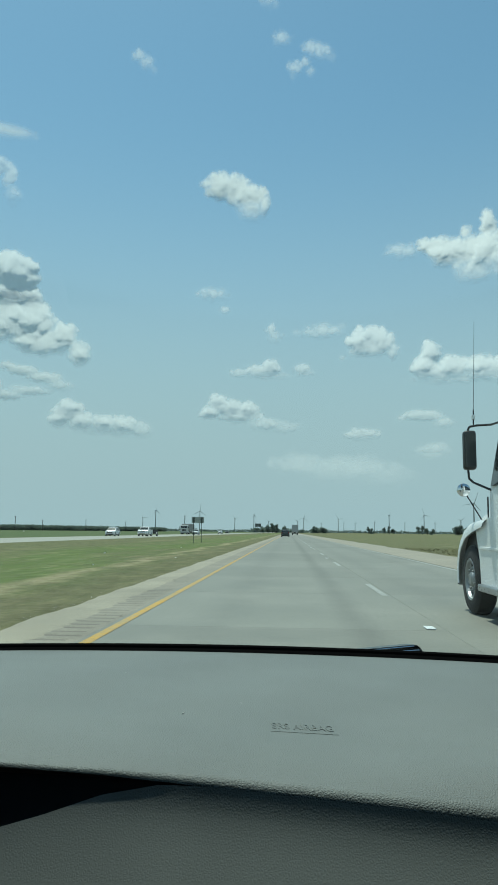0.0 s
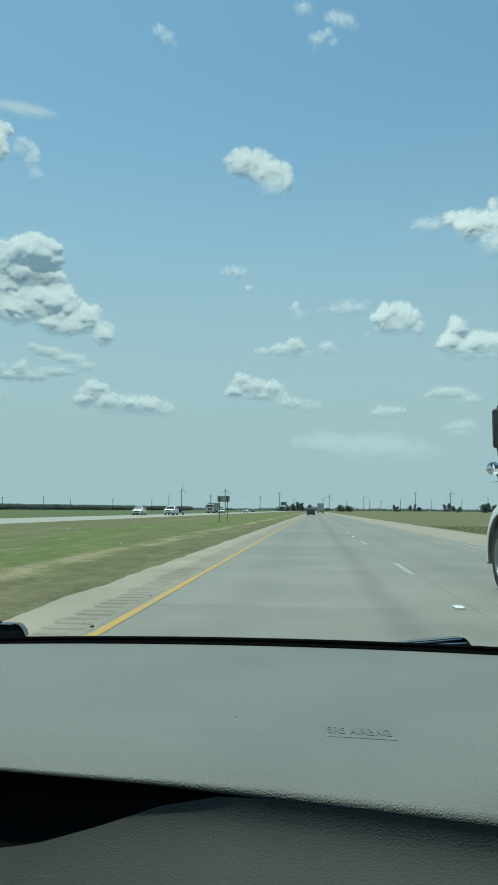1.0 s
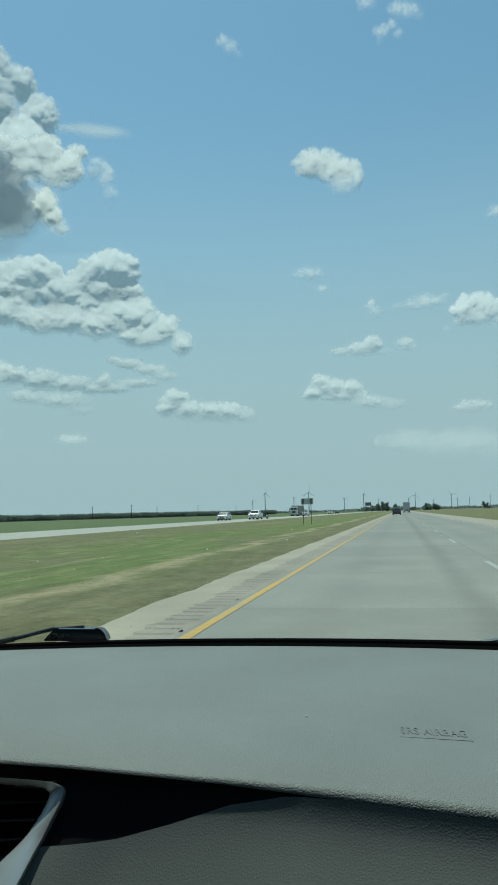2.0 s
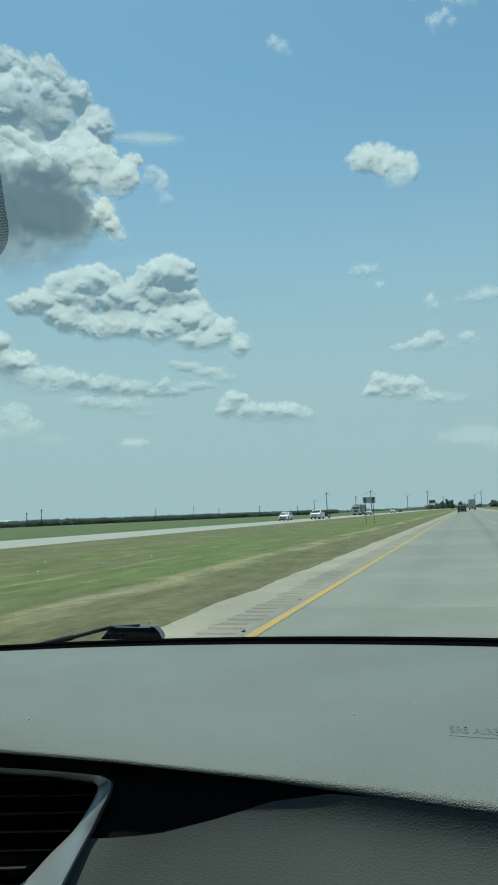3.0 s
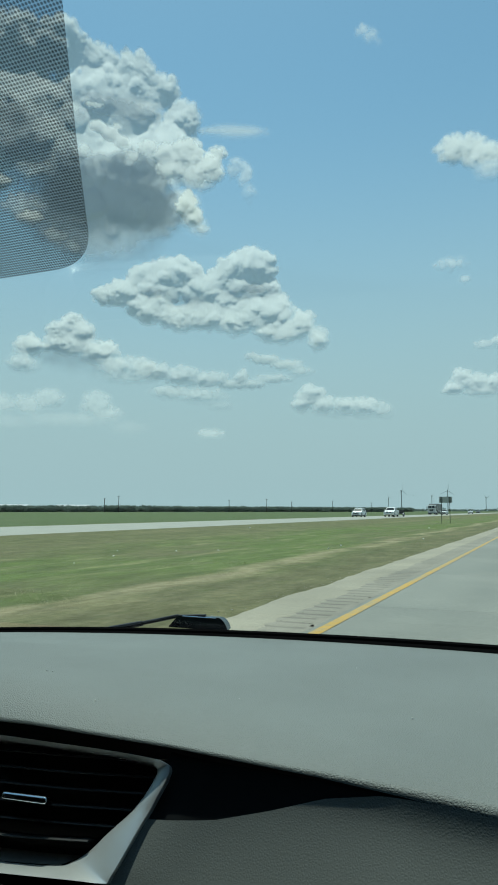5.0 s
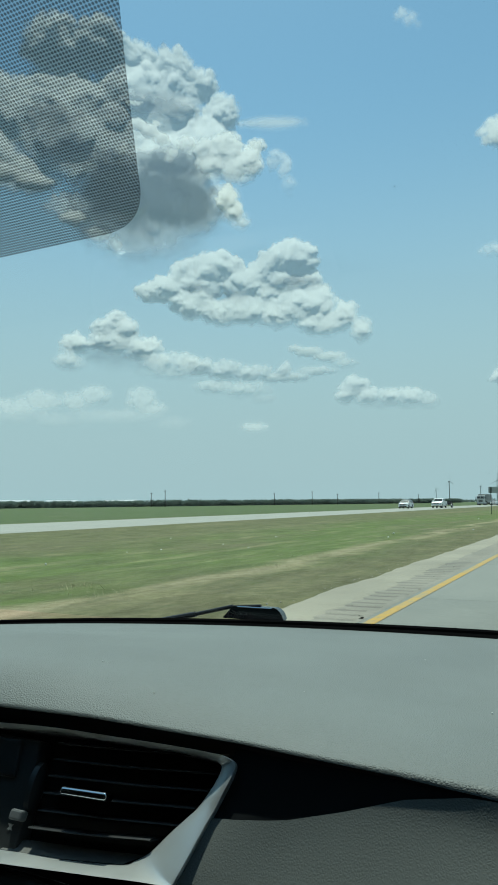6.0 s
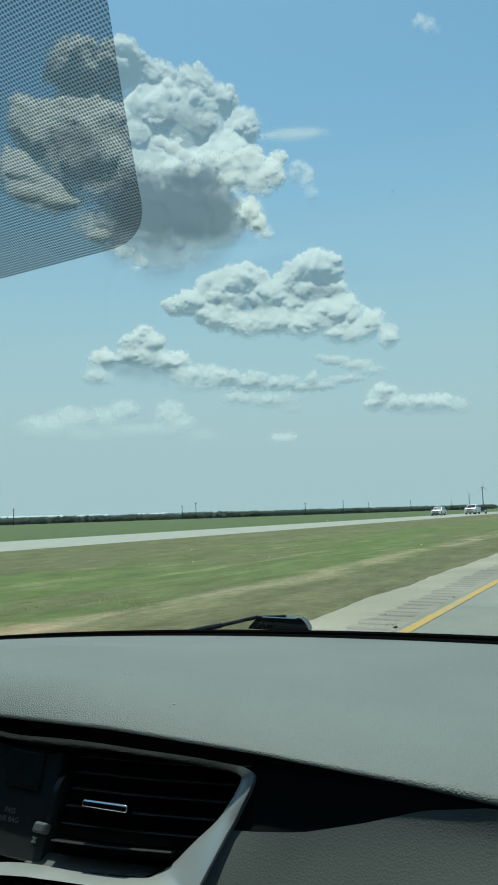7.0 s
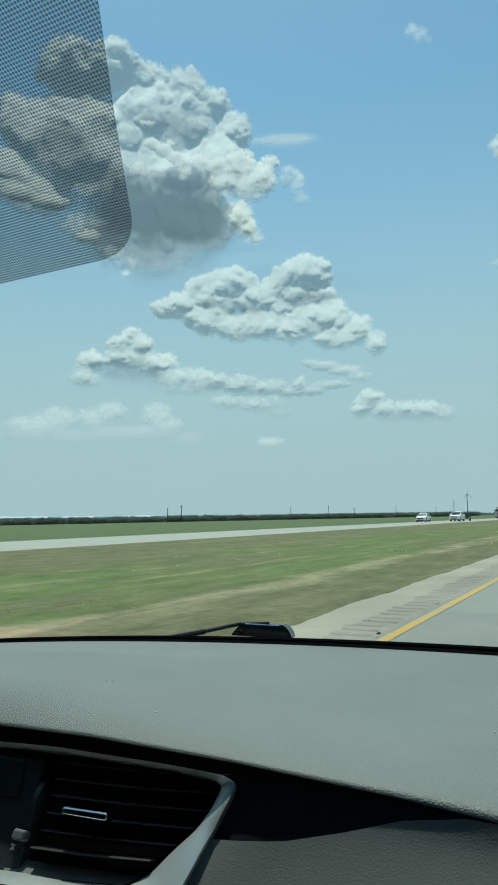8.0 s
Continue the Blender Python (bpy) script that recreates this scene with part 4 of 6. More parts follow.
def vent_frame(x, s, h, turn=0):
    return Matrix(((1, 0, 0, x), (0, -VS.y, VN.y, VO.y + VS.y * s + VN.y * h), (0, -VS.z, VN.z, VO.z + VS.z * s + VN.z * h), (0, 0, 0, 1))) @ Matrix.Rotation(radians(turn), 4, "Z")


words("writing", "PASS", 0.0068, PRINT, vent_frame(-0.536, 0.0675, -0.0115, 2), console, 0.0002)
words("writing", "AIR BAG", 0.0068, PRINT, vent_frame(-0.535, 0.0745, -0.0115, 2), console, 0.0002)
icon = sheet([on_vent(x, s, -0.0112) for x, s in ((-0.507, 0.084), (-0.504, 0.084), (-0.500, 0.089), (-0.503, 0.089), (-0.500, 0.084), (-0.503, 0.084), (-0.507, 0.089), (-0.504, 0.089))], [(0, 1, 2, 3), (4, 5, 6, 7)])
part("icon", icon, PRINT, console)

# moulded writing on the pad
txt_m = Matrix.Translation(V(0.0145, 0.721, -0.18815)) @ Matrix.Rotation(radians(3.4), 4, "Y") @ Matrix.Rotation(radians(1.8), 4, "X") @ Matrix.Rotation(radians(6), 4, "Z") @ Matrix.Diagonal((1, 2.0, 1, 1))
words("writing", "SRS AIRBAG", 0.0125, PAD, txt_m @ Matrix.Diagonal((0.92, 1, 1, 1)), dashboard, 0.0005, "moulded lettering")
under = box(-0.0322, 0.0322, -0.0087, -0.0077, -0.0005, 0.0005)
under.transform(txt_m)
part("writing_rule", under, PAD, dashboard)

# windshield: a leaning pane, its black edge and the printed dots round the mirror
WO = Vector((0, 1.115, EYE - 0.18))
WD = Vector((0, 0.2 - 1.115, 0.52)).normalized()
WN = Vector((0, -WD.z, WD.y))


def on_glass(x, w, h=0.0):
    return WO + Vector((x, 0, 0)) + WD * w + WN * h


pane = part("windshield", surface(lambda x, w: on_glass(x, w, 0.004), span(-1.5, 0.43, 12), span(-0.03, 1.06, 10)), GLASS, car, "faintly green windshield glass with dust specks")


MATT = plain("matt_black_rubber", (0.004, 0.004, 0.004), 0.95, spec=0.0)


def seal_point(u, v):
    k = ((-0.014, -0.005), (-0.012, 0.0008), (-0.001, 0.003), (0.0, 0.0062), (0.014, 0.0068), (0.022, -0.02))[v]
    return V(u, 1.073 + k[0], pad_base(u) + k[1])


part("windshield_seal", surface(seal_point, us, range(6)), MATT, car, "black seal at the foot of the windshield", True)


def frit():
    right = [(-0.187, 0.95), (-0.229, 0.866)]
    for t in span(0, 1, 14):
        a, b, c = (1 - t) ** 2, 2 * t * (1 - t), t * t
        right.append((-0.257 * a - 0.271 * b - 0.312 * c, 0.807 * a + 0.7695 * b + 0.771 * c))
    pts = list(right) + [(-0.74 - x, w) for x, w in reversed(right)]
    return pts, sheet([(x, w, 0) for x, w in pts], [tuple(range(len(pts)))])


pts, bm = frit()
me_frame = Matrix(((1, 0, WN.x, 0), (0, WD.y, WN.y, WO.y + WN.y * 0.008), (0, WD.z, WN.z, WO.z + WN.z * 0.008), (0, 0, 0, 1)))
dots = part("dotted_screen", bm, DOTS, pane, "black printed dot screen round the mirror mount")
dots.matrix_basis = me_frame
# dust and insect specks on the glass
SPECK = plain("pale_speck", (0.65, 0.64, 0.6), 0.8)
bm = bmesh.new()
for x, y, r in ((-0.365, 0.853, 0.0009), (-0.416, 0.88, 0.0009), (-0.812, 0.944, 0.0022), (-0.217, 0.843, 0.0012), (-0.30, 0.80, 0.0007), (-0.52, 0.86, 0.0008), (-0.62, 0.9, 0.001)):
    w = (1.115 - y) / -WD.y
    for k in range(3):
        c = on_glass(x + random.uniform(-1, 1) * r, w + random.uniform(-1, 1) * r, 0.002)
        bmesh.ops.create_icosphere(bm, subdivisions=1, radius=r * random.uniform(0.4, 0.8), matrix=Matrix.Translation(c))
tagged(part("specks", bm, SPECK, pane, "pale specks on the glass"), kind="stuff")
bm = bmesh.new()
for x, y, r in ((-0.108, 0.457, 0.0003), (-0.026, 0.669, 0.0003), (0.007, 0.623, 0.0003), (-0.099, 0.738, 0.0004), (-0.102, 0.736, 0.0003), (0.05, 0.6, 0.0003), (-0.2, 0.55, 0.0003)):
    w = (1.115 - y) / -WD.y
    bmesh.ops.create_icosphere(bm, subdivisions=1, radius=r, matrix=Matrix.Translation(on_glass(x, w, 0.002)))
tagged(part("specks", bm, BLACK, pane, "dark specks on the glass"), kind="stuff")
bm = bmesh.new()
for x, y, r in ((-0.104, 0.733, 0.0011), (-0.388, 0.622, 0.0009), (-0.49, 0.677, 0.0008), (-0.483, 0.678, 0.0007), (-0.05, 0.79, 0.0006), (0.12, 0.7, 0.0006), (-0.27, 0.7, 0.0005), (-0.2, 0.9, 0.0007)):
    k = 0.7 * (1.10 - y) / (1.10 - 0.665) if y > 0.665 else 0.7 + 0.3 * (0.665 - y) / (0.665 - LIP)
    c = pad_point(x, k)
    bmesh.ops.create_icosphere(bm, subdivisions=1, radius=r, matrix=Matrix.Translation(c + Vector((0, 0, r * 0.4))))
tagged(part("crumbs", bm, SPECK, dashboard, "pale crumbs of dust"), kind="stuff")


GLOSS = plain("glossy_black_plastic", (0.016, 0.018, 0.019), 0.22, spec=0.6)


# wipers parked on the outside, over the cowl
def wiper(x, label, drop, arm_shown, prof, edges):
    y, z = 1.175, -0.192 - drop
    body = bmesh.new()
    a = [body.verts.new(V(x + u, y, z + h)) for u, h in prof]
    b = [body.verts.new(V(x + u * 0.9, y + 0.03, z + h * 0.9)) for u, h in prof]
    body.faces.new(a)
    body.faces.new(b[::-1])
    for i in range(6):
        body.faces.new((a[i], b[i], b[(i + 1) % 6], a[(i + 1) % 6]))
    bmesh.ops.bevel(body, geom=body.edges[:], offset=0.002, segments=2, affect="EDGES")
    hub = part("wiper", body, GLOSS, car, label)
    for u0, h0, u1, h1 in edges:
        # chrome rods stand in for the highlight lines along the hub
        part("wiper_highlight", rod(V(x + u0, y - 0.001, z + h0), V(x + u1, y - 0.001, z + h1), 0.0011, n=6), CHROME, hub, "bright rod for the edge highlight")
    if not arm_shown:
        return hub
    arm = bmesh.new()
    path = [V(x + 0.01, y + 0.012, z + 0.0235), V(x - 0.045, y + 0.012, z + 0.0195), V(x - 0.12, y + 0.01, z + 0.002), V(x - 0.19, y + 0.01, z - 0.0125), V(x - 0.50, y + 0.01, z - 0.036)]
    for p, q, r in zip(path, path[1:], (0.0022, 0.0035, 0.005, 0.004)):
        rod(p, q, r, n=8, bm=arm)
    part("wiper_arm", arm, BLACK, hub)
    return hub


wiper(-0.556, "black wiper parked at the foot of the windshield", 0.0, True, ((-0.062, 0.0), (-0.045, 0.017), (-0.036, 0.0225), (0.042, 0.0225), (0.052, 0.014), (0.058, 0.0)), ((-0.03, 0.0215, 0.036, 0.0215),))
wiper(0.150, "black wiper parked at the foot of the windshield", 0.009, False, ((-0.082, 0.0), (-0.045, 0.0145), (-0.004, 0.0195), (0.052, 0.0255), (0.058, 0.024), (0.076, 0.0)), ((-0.022, 0.0155, 0.05, 0.0235), (-0.030, 0.011, 0.058, 0.0175)))

# the rest of the cabin, unseen and kept dark, closing it overhead and behind
bm = box(-1.5, 0.47, 1.10, 1.30, EYE - 0.42, EYE - 0.31, 0.01)
part("cowl", bm, BLACK, car, "black cowl under the wipers")
bm = box(-1.50, 0.43, -1.9, 0.205, EYE + 0.345, EYE + 0.39, 0.015)
part("roof", bm, LINING, car, "dark fabric roof lining")
for x0, x1 in ((-1.55, -1.50), (0.43, 0.48)):
    part("door", box(x0, x1, -1.9, 1.30, 0.25, EYE - 0.16, 0.01), LINING, car)
    # unseen wall in place of the rear side windows, added to keep light out
    part("window_blank", box(x0, x1, -1.9, 0.05, EYE - 0.16, EYE + 0.29), LINING, car)
    part("roof_rail", box(x0, x1, -1.9, 0.205, EYE + 0.29, EYE + 0.39, 0.01), LINING, car)
    part("pillar", box(x0, x1, -0.75, -0.6, EYE - 0.16, EYE + 0.29, 0.01), LINING, car)
    # unseen panes, added to cut the light that enters from the sides
    part("side_glass", box(x0 + 0.022, x1 - 0.022, 0.05, 0.75, EYE - 0.16, EYE + 0.29), TINT, car, "unseen tinted side window, added to dim the cabin")
    slant = prism(((1.12, EYE - 0.16), (1.19, EYE - 0.16), (0.26, EYE + 0.36), (0.19, EYE + 0.36)), x0, x1)
    part("windshield_pillar", slant, LINING, car)
part("rear_wall", box(-1.50, 0.43, -1.95, -1.9, 0.25, EYE + 0.39), LINING, car)
part("floor_pan", box(-1.55, 0.48, -1.95, 1.30, 0.2, 0.25), LINING, car)
part("bulkhead", box(-1.50, 0.43, 1.24, 1.30, 0.25, EYE - 0.42), BLACK, car)

# ---- vehicles ----
WHITE_PAINT = plain("white_car_paint", (0.74, 0.75, 0.75), 0.28, var=0.03)
PEARL = plain("white_truck_paint", (0.78, 0.79, 0.78), 0.25, var=0.008)
OLD_WHITE = plain("weathered_cab_paint", (0.50, 0.50, 0.48), 0.5, var=0.12)
DARK_PAINT = plain("dark_car_paint", (0.03, 0.035, 0.04), 0.3)
GREY_BODY = plain("grey_hopper_paint", (0.26, 0.265, 0.26), 0.55, var=0.12)
RUBBER = plain("tyre_rubber", (0.022, 0.022, 0.022), 0.85, bump=0.4, bscale=60)
ALLOY = plain("alloy_rim", (0.42, 0.43, 0.44), 0.3, 0.9)
STEEL = plain("galvanised_steel", (0.30, 0.31, 0.31), 0.5, 0.6, var=0.15)
TINTED = plain("tinted_glass", (0.02, 0.026, 0.028), 0.06, spec=0.7, var=0.02)
LAMP = plain("headlamp_lens", (0.62, 0.64, 0.66), 0.12, 0.3)
RED_LENS = plain("red_lens", (0.28, 0.015, 0.012), 0.2)
DARK_TRIM = plain("dark_trim", (0.02, 0.02, 0.021), 0.6)


def arc(cy, cz, r, a0, a1, n=9):
    return [(cy + r * math.cos(radians(a)), cz + r * math.sin(radians(a))) for a in span(a0, a1, n)]


def wheel(parent, x, y, r, wide, side, heavy=False):
    """side: -1 with the rim facing -x, 1 facing +x. heavy: a dished truck disc with hand holes and lug nuts."""
    m = Matrix.Translation((x, y, r)) @ Matrix.Diagonal((side, 1, 1, 1))
    tyre = part("wheel", lathe(((-wide * 0.2, r * 0.58), (-wide / 2, r * 0.64), (-wide / 2, r * 0.9), (-wide * 0.36, r), (wide * 0.36, r), (wide / 2, r * 0.9), (wide / 2, r * 0.64), (wide * 0.2, r * 0.58)), 28, m), RUBBER, parent, "black tyre", True)
    if heavy:
        rim = lathe(((wide * 0.15, r * 0.58), (wide * 0.46, r * 0.62), (wide * 0.50, r * 0.60), (wide * 0.46, r * 0.55), (wide * 0.32, r * 0.52), (wide * 0.29, r * 0.40), (wide * 0.34, r * 0.36), (wide * 0.34, r * 0.24), (wide * 0.44, r * 0.20), (wide * 0.50, r * 0.14), (wide * 0.50, r * 0.03)), 32, m)
        for k in range(10):
            q = m @ Matrix.Rotation(6.2832 * k / 10, 4, "X")
            lathe(((wide * 0.32, r * 0.042), (wide * 0.45, r * 0.032)), 6, q @ Matrix.Translation((0, 0, r * 0.31)), rim)
            part("hand_hole", lathe(((wide * 0.20, r * 0.055), (wide * 0.325, r * 0.052)), 10, q @ Matrix.Rotation(0.314, 4, "X") @ Matrix.Translation((0, 0, r * 0.44))), DARK_TRIM, tyre)
        part("rim", rim, plain("dull_truck_rim", (0.30, 0.31, 0.31), 0.42, 0.6), tyre, "dull metal dished truck rim")
        return tyre
    rim = lathe(((wide * 0.22, r * 0.60), (wide * 0.52, r * 0.65), (wide * 0.50, r * 0.60), (wide * 0.44, r * 0.54), (wide * 0.34, r * 0.5), (wide * 0.36, r * 0.2), (wide * 0.46, r * 0.16), (wide * 0.46, r * 0.05)), 24, m)
    for k in range(8):
        a = 6.2832 * k / 8
        box(wide * 0.34, wide * 0.43, -r * 0.06, r * 0.06, r * 0.15, r * 0.55, 0, rim, m @ Matrix.Rotation(a, 4, "X"))
    part("rim", rim, ALLOY, tyre, "bright metal rim")
    return tyre


def taper(bm, z0, z1, k, ends=0.0):
    """Draw the body in above z0, to k of its width at z1."""
    for v in bm.verts:
        if v.co.z > z0:
            t = min(1, (v.co.z - z0) / (z1 - z0))
            v.co.x *= 1 - (1 - k) * t
    return bm


def plate(points, thick, normal):
    """A flat plate through the points, drawn out along the normal."""
    bm = bmesh.new()
    n = Vector(normal) * thick
    a = [bm.verts.new(Vector(p)) for p in points]
    b = [bm.verts.new(Vector(p) + n) for p in points]
    bm.faces.new(a)
    bm.faces.new(b[::-1])
    for i in range(len(a)):
        bm.faces.new((a[i], b[i], b[(i + 1) % len(a)], a[(i + 1) % len(a)]))
    return bm


def suv(name, label, at, turn, paint, length=4.85, width=1.92, high=1.72, rails=True, group="vehicles on the highway", far_view=False):
    """A sport utility car with its nose towards -y."""
    car_ = thing(name, label, "car", at, turn, group)
    h, w = length / 2, width / 2
    fa, ra, r = -h + 0.93, h - 1.05, 0.37
    low = [(-h + 0.06, 0.30)] + arc(fa, r, 0.43, 185, -5) + [(fa + 0.6, 0.27), (ra - 0.6, 0.27)] + arc(ra, r, 0.43, 185, -5)
    low += [(h - 0.05, 0.34), (h, 0.62), (h - 0.05, 1.02), (h - 1.2, 1.07), (-h + 1.32, 1.05), (-h + 0.9, 1.03), (-h + 0.22, 0.93), (-h + 0.04, 0.80), (-h, 0.55)]
    body = prism(low, -w, w, 0.05)
    for v in body.verts:
        if v.co.y < -h + 0.5:
            v.co.x *= 1 - 0.10 * (-h + 0.5 - v.co.y) / 0.5
    part("body", taper(body, 0.75, 1.1, 0.95), paint, car_, smooth=False)
    top = [(-h + 1.25, 1.02), (-h + 2.05, high - 0.09), (-h + 2.5, high - 0.03), (h - 1.2, high - 0.03), (h - 0.5, high - 0.12), (h - 0.1, 1.02)]
    part("cabin", taper(prism(top, -w * 0.95, w * 0.95, 0.05), 1.0, high, 0.80), paint, car_)
    s = lambda z: w * 0.95 * (1 - 0.2 * max(0, z - 1.0) / (high - 1.0)) + 0.004
    for sx in (-1, 1):
        for y0, y1, y2, y3 in ((-h + 1.62, -h + 2.16, -h + 2.62, -h + 2.62), (-h + 2.70, -h + 2.70, -h + 3.55, -h + 3.55), (-h + 3.63, -h + 3.63, h - 0.62, h - 0.42)):
            zt, zb = high - 0.14, 1.09
            part("side_window", plate([(sx * s(zb), y0, zb), (sx * s(zt), y1, zt), (sx * s(zt), y2, zt), (sx * s(zb), y3, zb)], 0.012, (sx, 0, 0)), TINTED, car_, "dark tinted glass")
        part("mirror", box(-0.1, 0.1, -0.05, 0.05, -0.07, 0.07, 0.025, m=Matrix.Translation((sx * (w + 0.08), -h + 1.75, 1.12))), paint, car_)
        part("headlight", box(-0.2, 0.2, -0.08, 0.08, -0.07, 0.07, 0.03, m=Matrix.Translation((sx * (w - 0.34), -h + 0.10, 0.83)) @ Matrix.Rotation(sx * -0.35, 4, "Z")), LAMP, car_, "clear headlight lens")
        part("tail_light", box(-0.1, 0.1, -0.05, 0.05, -0.12, 0.12, 0.02, m=Matrix.Translation((sx * (w - 0.16), h - 0.02, 0.98))), RED_LENS, car_, "red tail light")
        part("arch_trim", prism(arc(fa, r, 0.47, 180, 0) + arc(fa, r, 0.425, 0, 180), sx * w - 0.01, sx * w + 0.012), DARK_TRIM, car_)
        part("arch_trim", prism(arc(ra, r, 0.47, 180, 0) + arc(ra, r, 0.425, 0, 180), sx * w - 0.01, sx * w + 0.012), DARK_TRIM, car_)
        part("sill", box(-0.02, 0.02, fa + 0.45, ra - 0.45, 0.25, 0.38, 0.01, m=Matrix.Translation((sx * w, 0, 0))), DARK_TRIM, car_)
        if rails:
            part("roof_rail", rod((sx * 0.62, -h + 2.3, high + 0.035), (sx * 0.60, h - 0.8, high + 0.025), 0.022, n=8), STEEL, car_)
        wheel(car_, sx * (w - 0.12), fa, r, 0.24, sx)
        wheel(car_, sx * (w - 0.12), ra, r, 0.24, sx)
    if rails:
        for y in (-h + 2.5, h - 1.2):
            part("roof_bar", rod((-0.62, y, high + 0.05), (0.62, y, high + 0.05), 0.018, n=8), DARK_TRIM, car_)
    zt = high - 0.12
    part("windshield", plate([(-w * 0.86, -h + 1.36, 1.09), (w * 0.86, -h + 1.36, 1.09), (w * 0.74, -h + 2.0, zt), (-w * 0.74, -h + 2.0, zt)], 0.015, (0, -0.6, 0.6)), TINTED, car_, "dark windshield glass")
    part("rear_window", plate([(-w * 0.8, h - 0.17, 1.12), (w * 0.8, h - 0.17, 1.12), (w * 0.68, h - 0.52, zt - 0.05), (-w * 0.68, h - 0.52, zt - 0.05)], 0.03, (0, 0.8, 0.3)), TINTED, car_, "dark rear window")
    for k in range(4):
        part("grille_bar", box(-0.5, 0.5, -h - 0.01, -h + 0.05, 0.62 + 0.06 * k, 0.645 + 0.06 * k, 0.008), STEEL if k % 2 else DARK_TRIM, car_)
    part("grille", box(-0.54, 0.54, -h + 0.005, -h + 0.06, 0.58, 0.88, 0.02), DARK_TRIM, car_, "dark grille")
    part("air_intake", box(-0.7, 0.7, -h - 0.012, -h + 0.06, 0.32, 0.48, 0.02), DARK_TRIM, car_)
    part("underbody", box(-w + 0.15, w - 0.15, -h + 0.2, h - 0.2, 0.2, 0.42), DARK_TRIM, car_)
    return car_


suv("suv", "white sport utility car with roof rails on the far carriageway", (-34.2, 138, 0.02), 0, WHITE_PAINT)
suv("suv", "white crossover following a hopper truck", (-29.2, 226, 0.02), 0, WHITE_PAINT, 4.6, 1.85, 1.62, False)
suv("suv", "white car far off on the opposite carriageway", (-31.0, 325, 0.02), 0, WHITE_PAINT, 4.7, 1.85, 1.6, False)
suv("suv", "dark car far off on the opposite carriageway", (-33.5, 392, 0.02), 0, DARK_PAINT, 4.7, 1.85, 1.5, False)
suv("suv", "dark sport utility car ahead in the same lane", (-0.75, 172, 0.0), 180, DARK_PAINT, 4.8, 1.95, 1.75, True)


def pickup(at):
    """A crew-cab pickup with its nose towards -y."""
    p = thing("pickup_truck", "white crew-cab pickup towing a flat utility trailer", "truck", at, 0, "vehicles on the highway")
    h, w, r = 2.95, 1.01, 0.40
    fa, ra = -h + 1.0, h - 1.15
    low = [(-h + 0.05, 0.42)] + arc(fa, r, 0.49, 188, -8) + [(fa + 0.7, 0.40), (ra - 0.7, 0.40)] + arc(ra, r, 0.49, 188, -8)
    low += [(h - 0.05, 0.5), (h, 0.75), (h, 1.32), (0.95, 1.32), (0.93, 1.24), (-h + 1.62, 1.24), (-h + 1.2, 1.22), (-h + 0.12, 1.10), (-h, 0.95), (-h, 0.5)]
    part("body", prism(low, -w, w, 0.04), WHITE_PAINT, p)
    top = [(-h + 1.5, 1.2), (-h + 2.2, 1.86), (-h + 2.5, 1.91), (0.6, 1.91), (0.82, 1.84), (0.93, 1.2)]
    part("cab", taper(prism(top, -w * 0.95, w * 0.95, 0.05), 1.2, 1.92, 0.84), WHITE_PAINT, p)
    part("bed", box(-w + 0.1, w - 0.1, 1.02, h - 0.08, 1.325, 1.345, 0.004), DARK_TRIM, p, "dark open load bed")
    s = lambda z: w * 0.95 * (1 - 0.16 * (z - 1.2) / 0.72) + 0.004
    for sx in (-1, 1):
        for y0, y1, y2, y3 in ((-h + 1.78, -h + 2.28, -h + 2.72, -h + 2.72), (-h + 2.82, -h + 2.82, 0.62, 0.72)):
            part("side_window", plate([(sx * s(1.28), y0, 1.28), (sx * s(1.8), y1, 1.8), (sx * s(1.8), y2, 1.8), (sx * s(1.28), y3, 1.28)], 0.012, (sx, 0, 0)), TINTED, p, "dark tinted glass")
        part("mirror", box(-0.12, 0.12, -0.05, 0.05, -0.1, 0.1, 0.03, m=Matrix.Translation((sx * (w + 0.12), -h + 1.85, 1.34))), WHITE_PAINT, p)
        part("headlight", box(-0.2, 0.2, -0.05, 0.06, -0.09, 0.09, 0.02, m=Matrix.Translation((sx * (w - 0.24), -h + 0.03, 0.98))), LAMP, p, "clear headlight lens")
        for y in (fa, ra):
            part("arch_trim", prism(arc(y, r, 0.54, 184, -4) + arc(y, r, 0.485, -4, 184), sx * w - 0.01, sx * w + 0.03), WHITE_PAINT, p)
            wheel(p, sx * (w - 0.13), y, r, 0.27, sx)
        part("step", rod((sx * (w - 0.02), fa + 0.7, 0.40), (sx * (w - 0.02), ra - 0.75, 0.40), 0.05, n=8), DARK_TRIM, p, "dark side step")
        part("tail_light", box(-0.07, 0.07, -0.04, 0.04, -0.2, 0.2, 0.02, m=Matrix.Translation((sx * (w - 0.09), h, 1.05))), RED_LENS, p, "red tail light")
    part("windshield", plate([(-w * 0.84, -h + 1.6, 1.27), (w * 0.84, -h + 1.6, 1.27), (w * 0.74, -h + 2.14, 1.8), (-w * 0.74, -h + 2.14, 1.8)], 0.02, (0, -0.7, 0.7)), TINTED, p, "dark windshield glass")
    part("grille", box(-0.56, 0.56, -h - 0.02, -h + 0.05, 0.80, 1.06, 0.03), DARK_TRIM, p, "dark grille with bright bars")
    for k in range(3):
        part("grille_bar", box(-0.54, 0.54, -h - 0.035, -h, 0.85 + 0.08 * k, 0.875 + 0.08 * k, 0.006), CHROME, p)
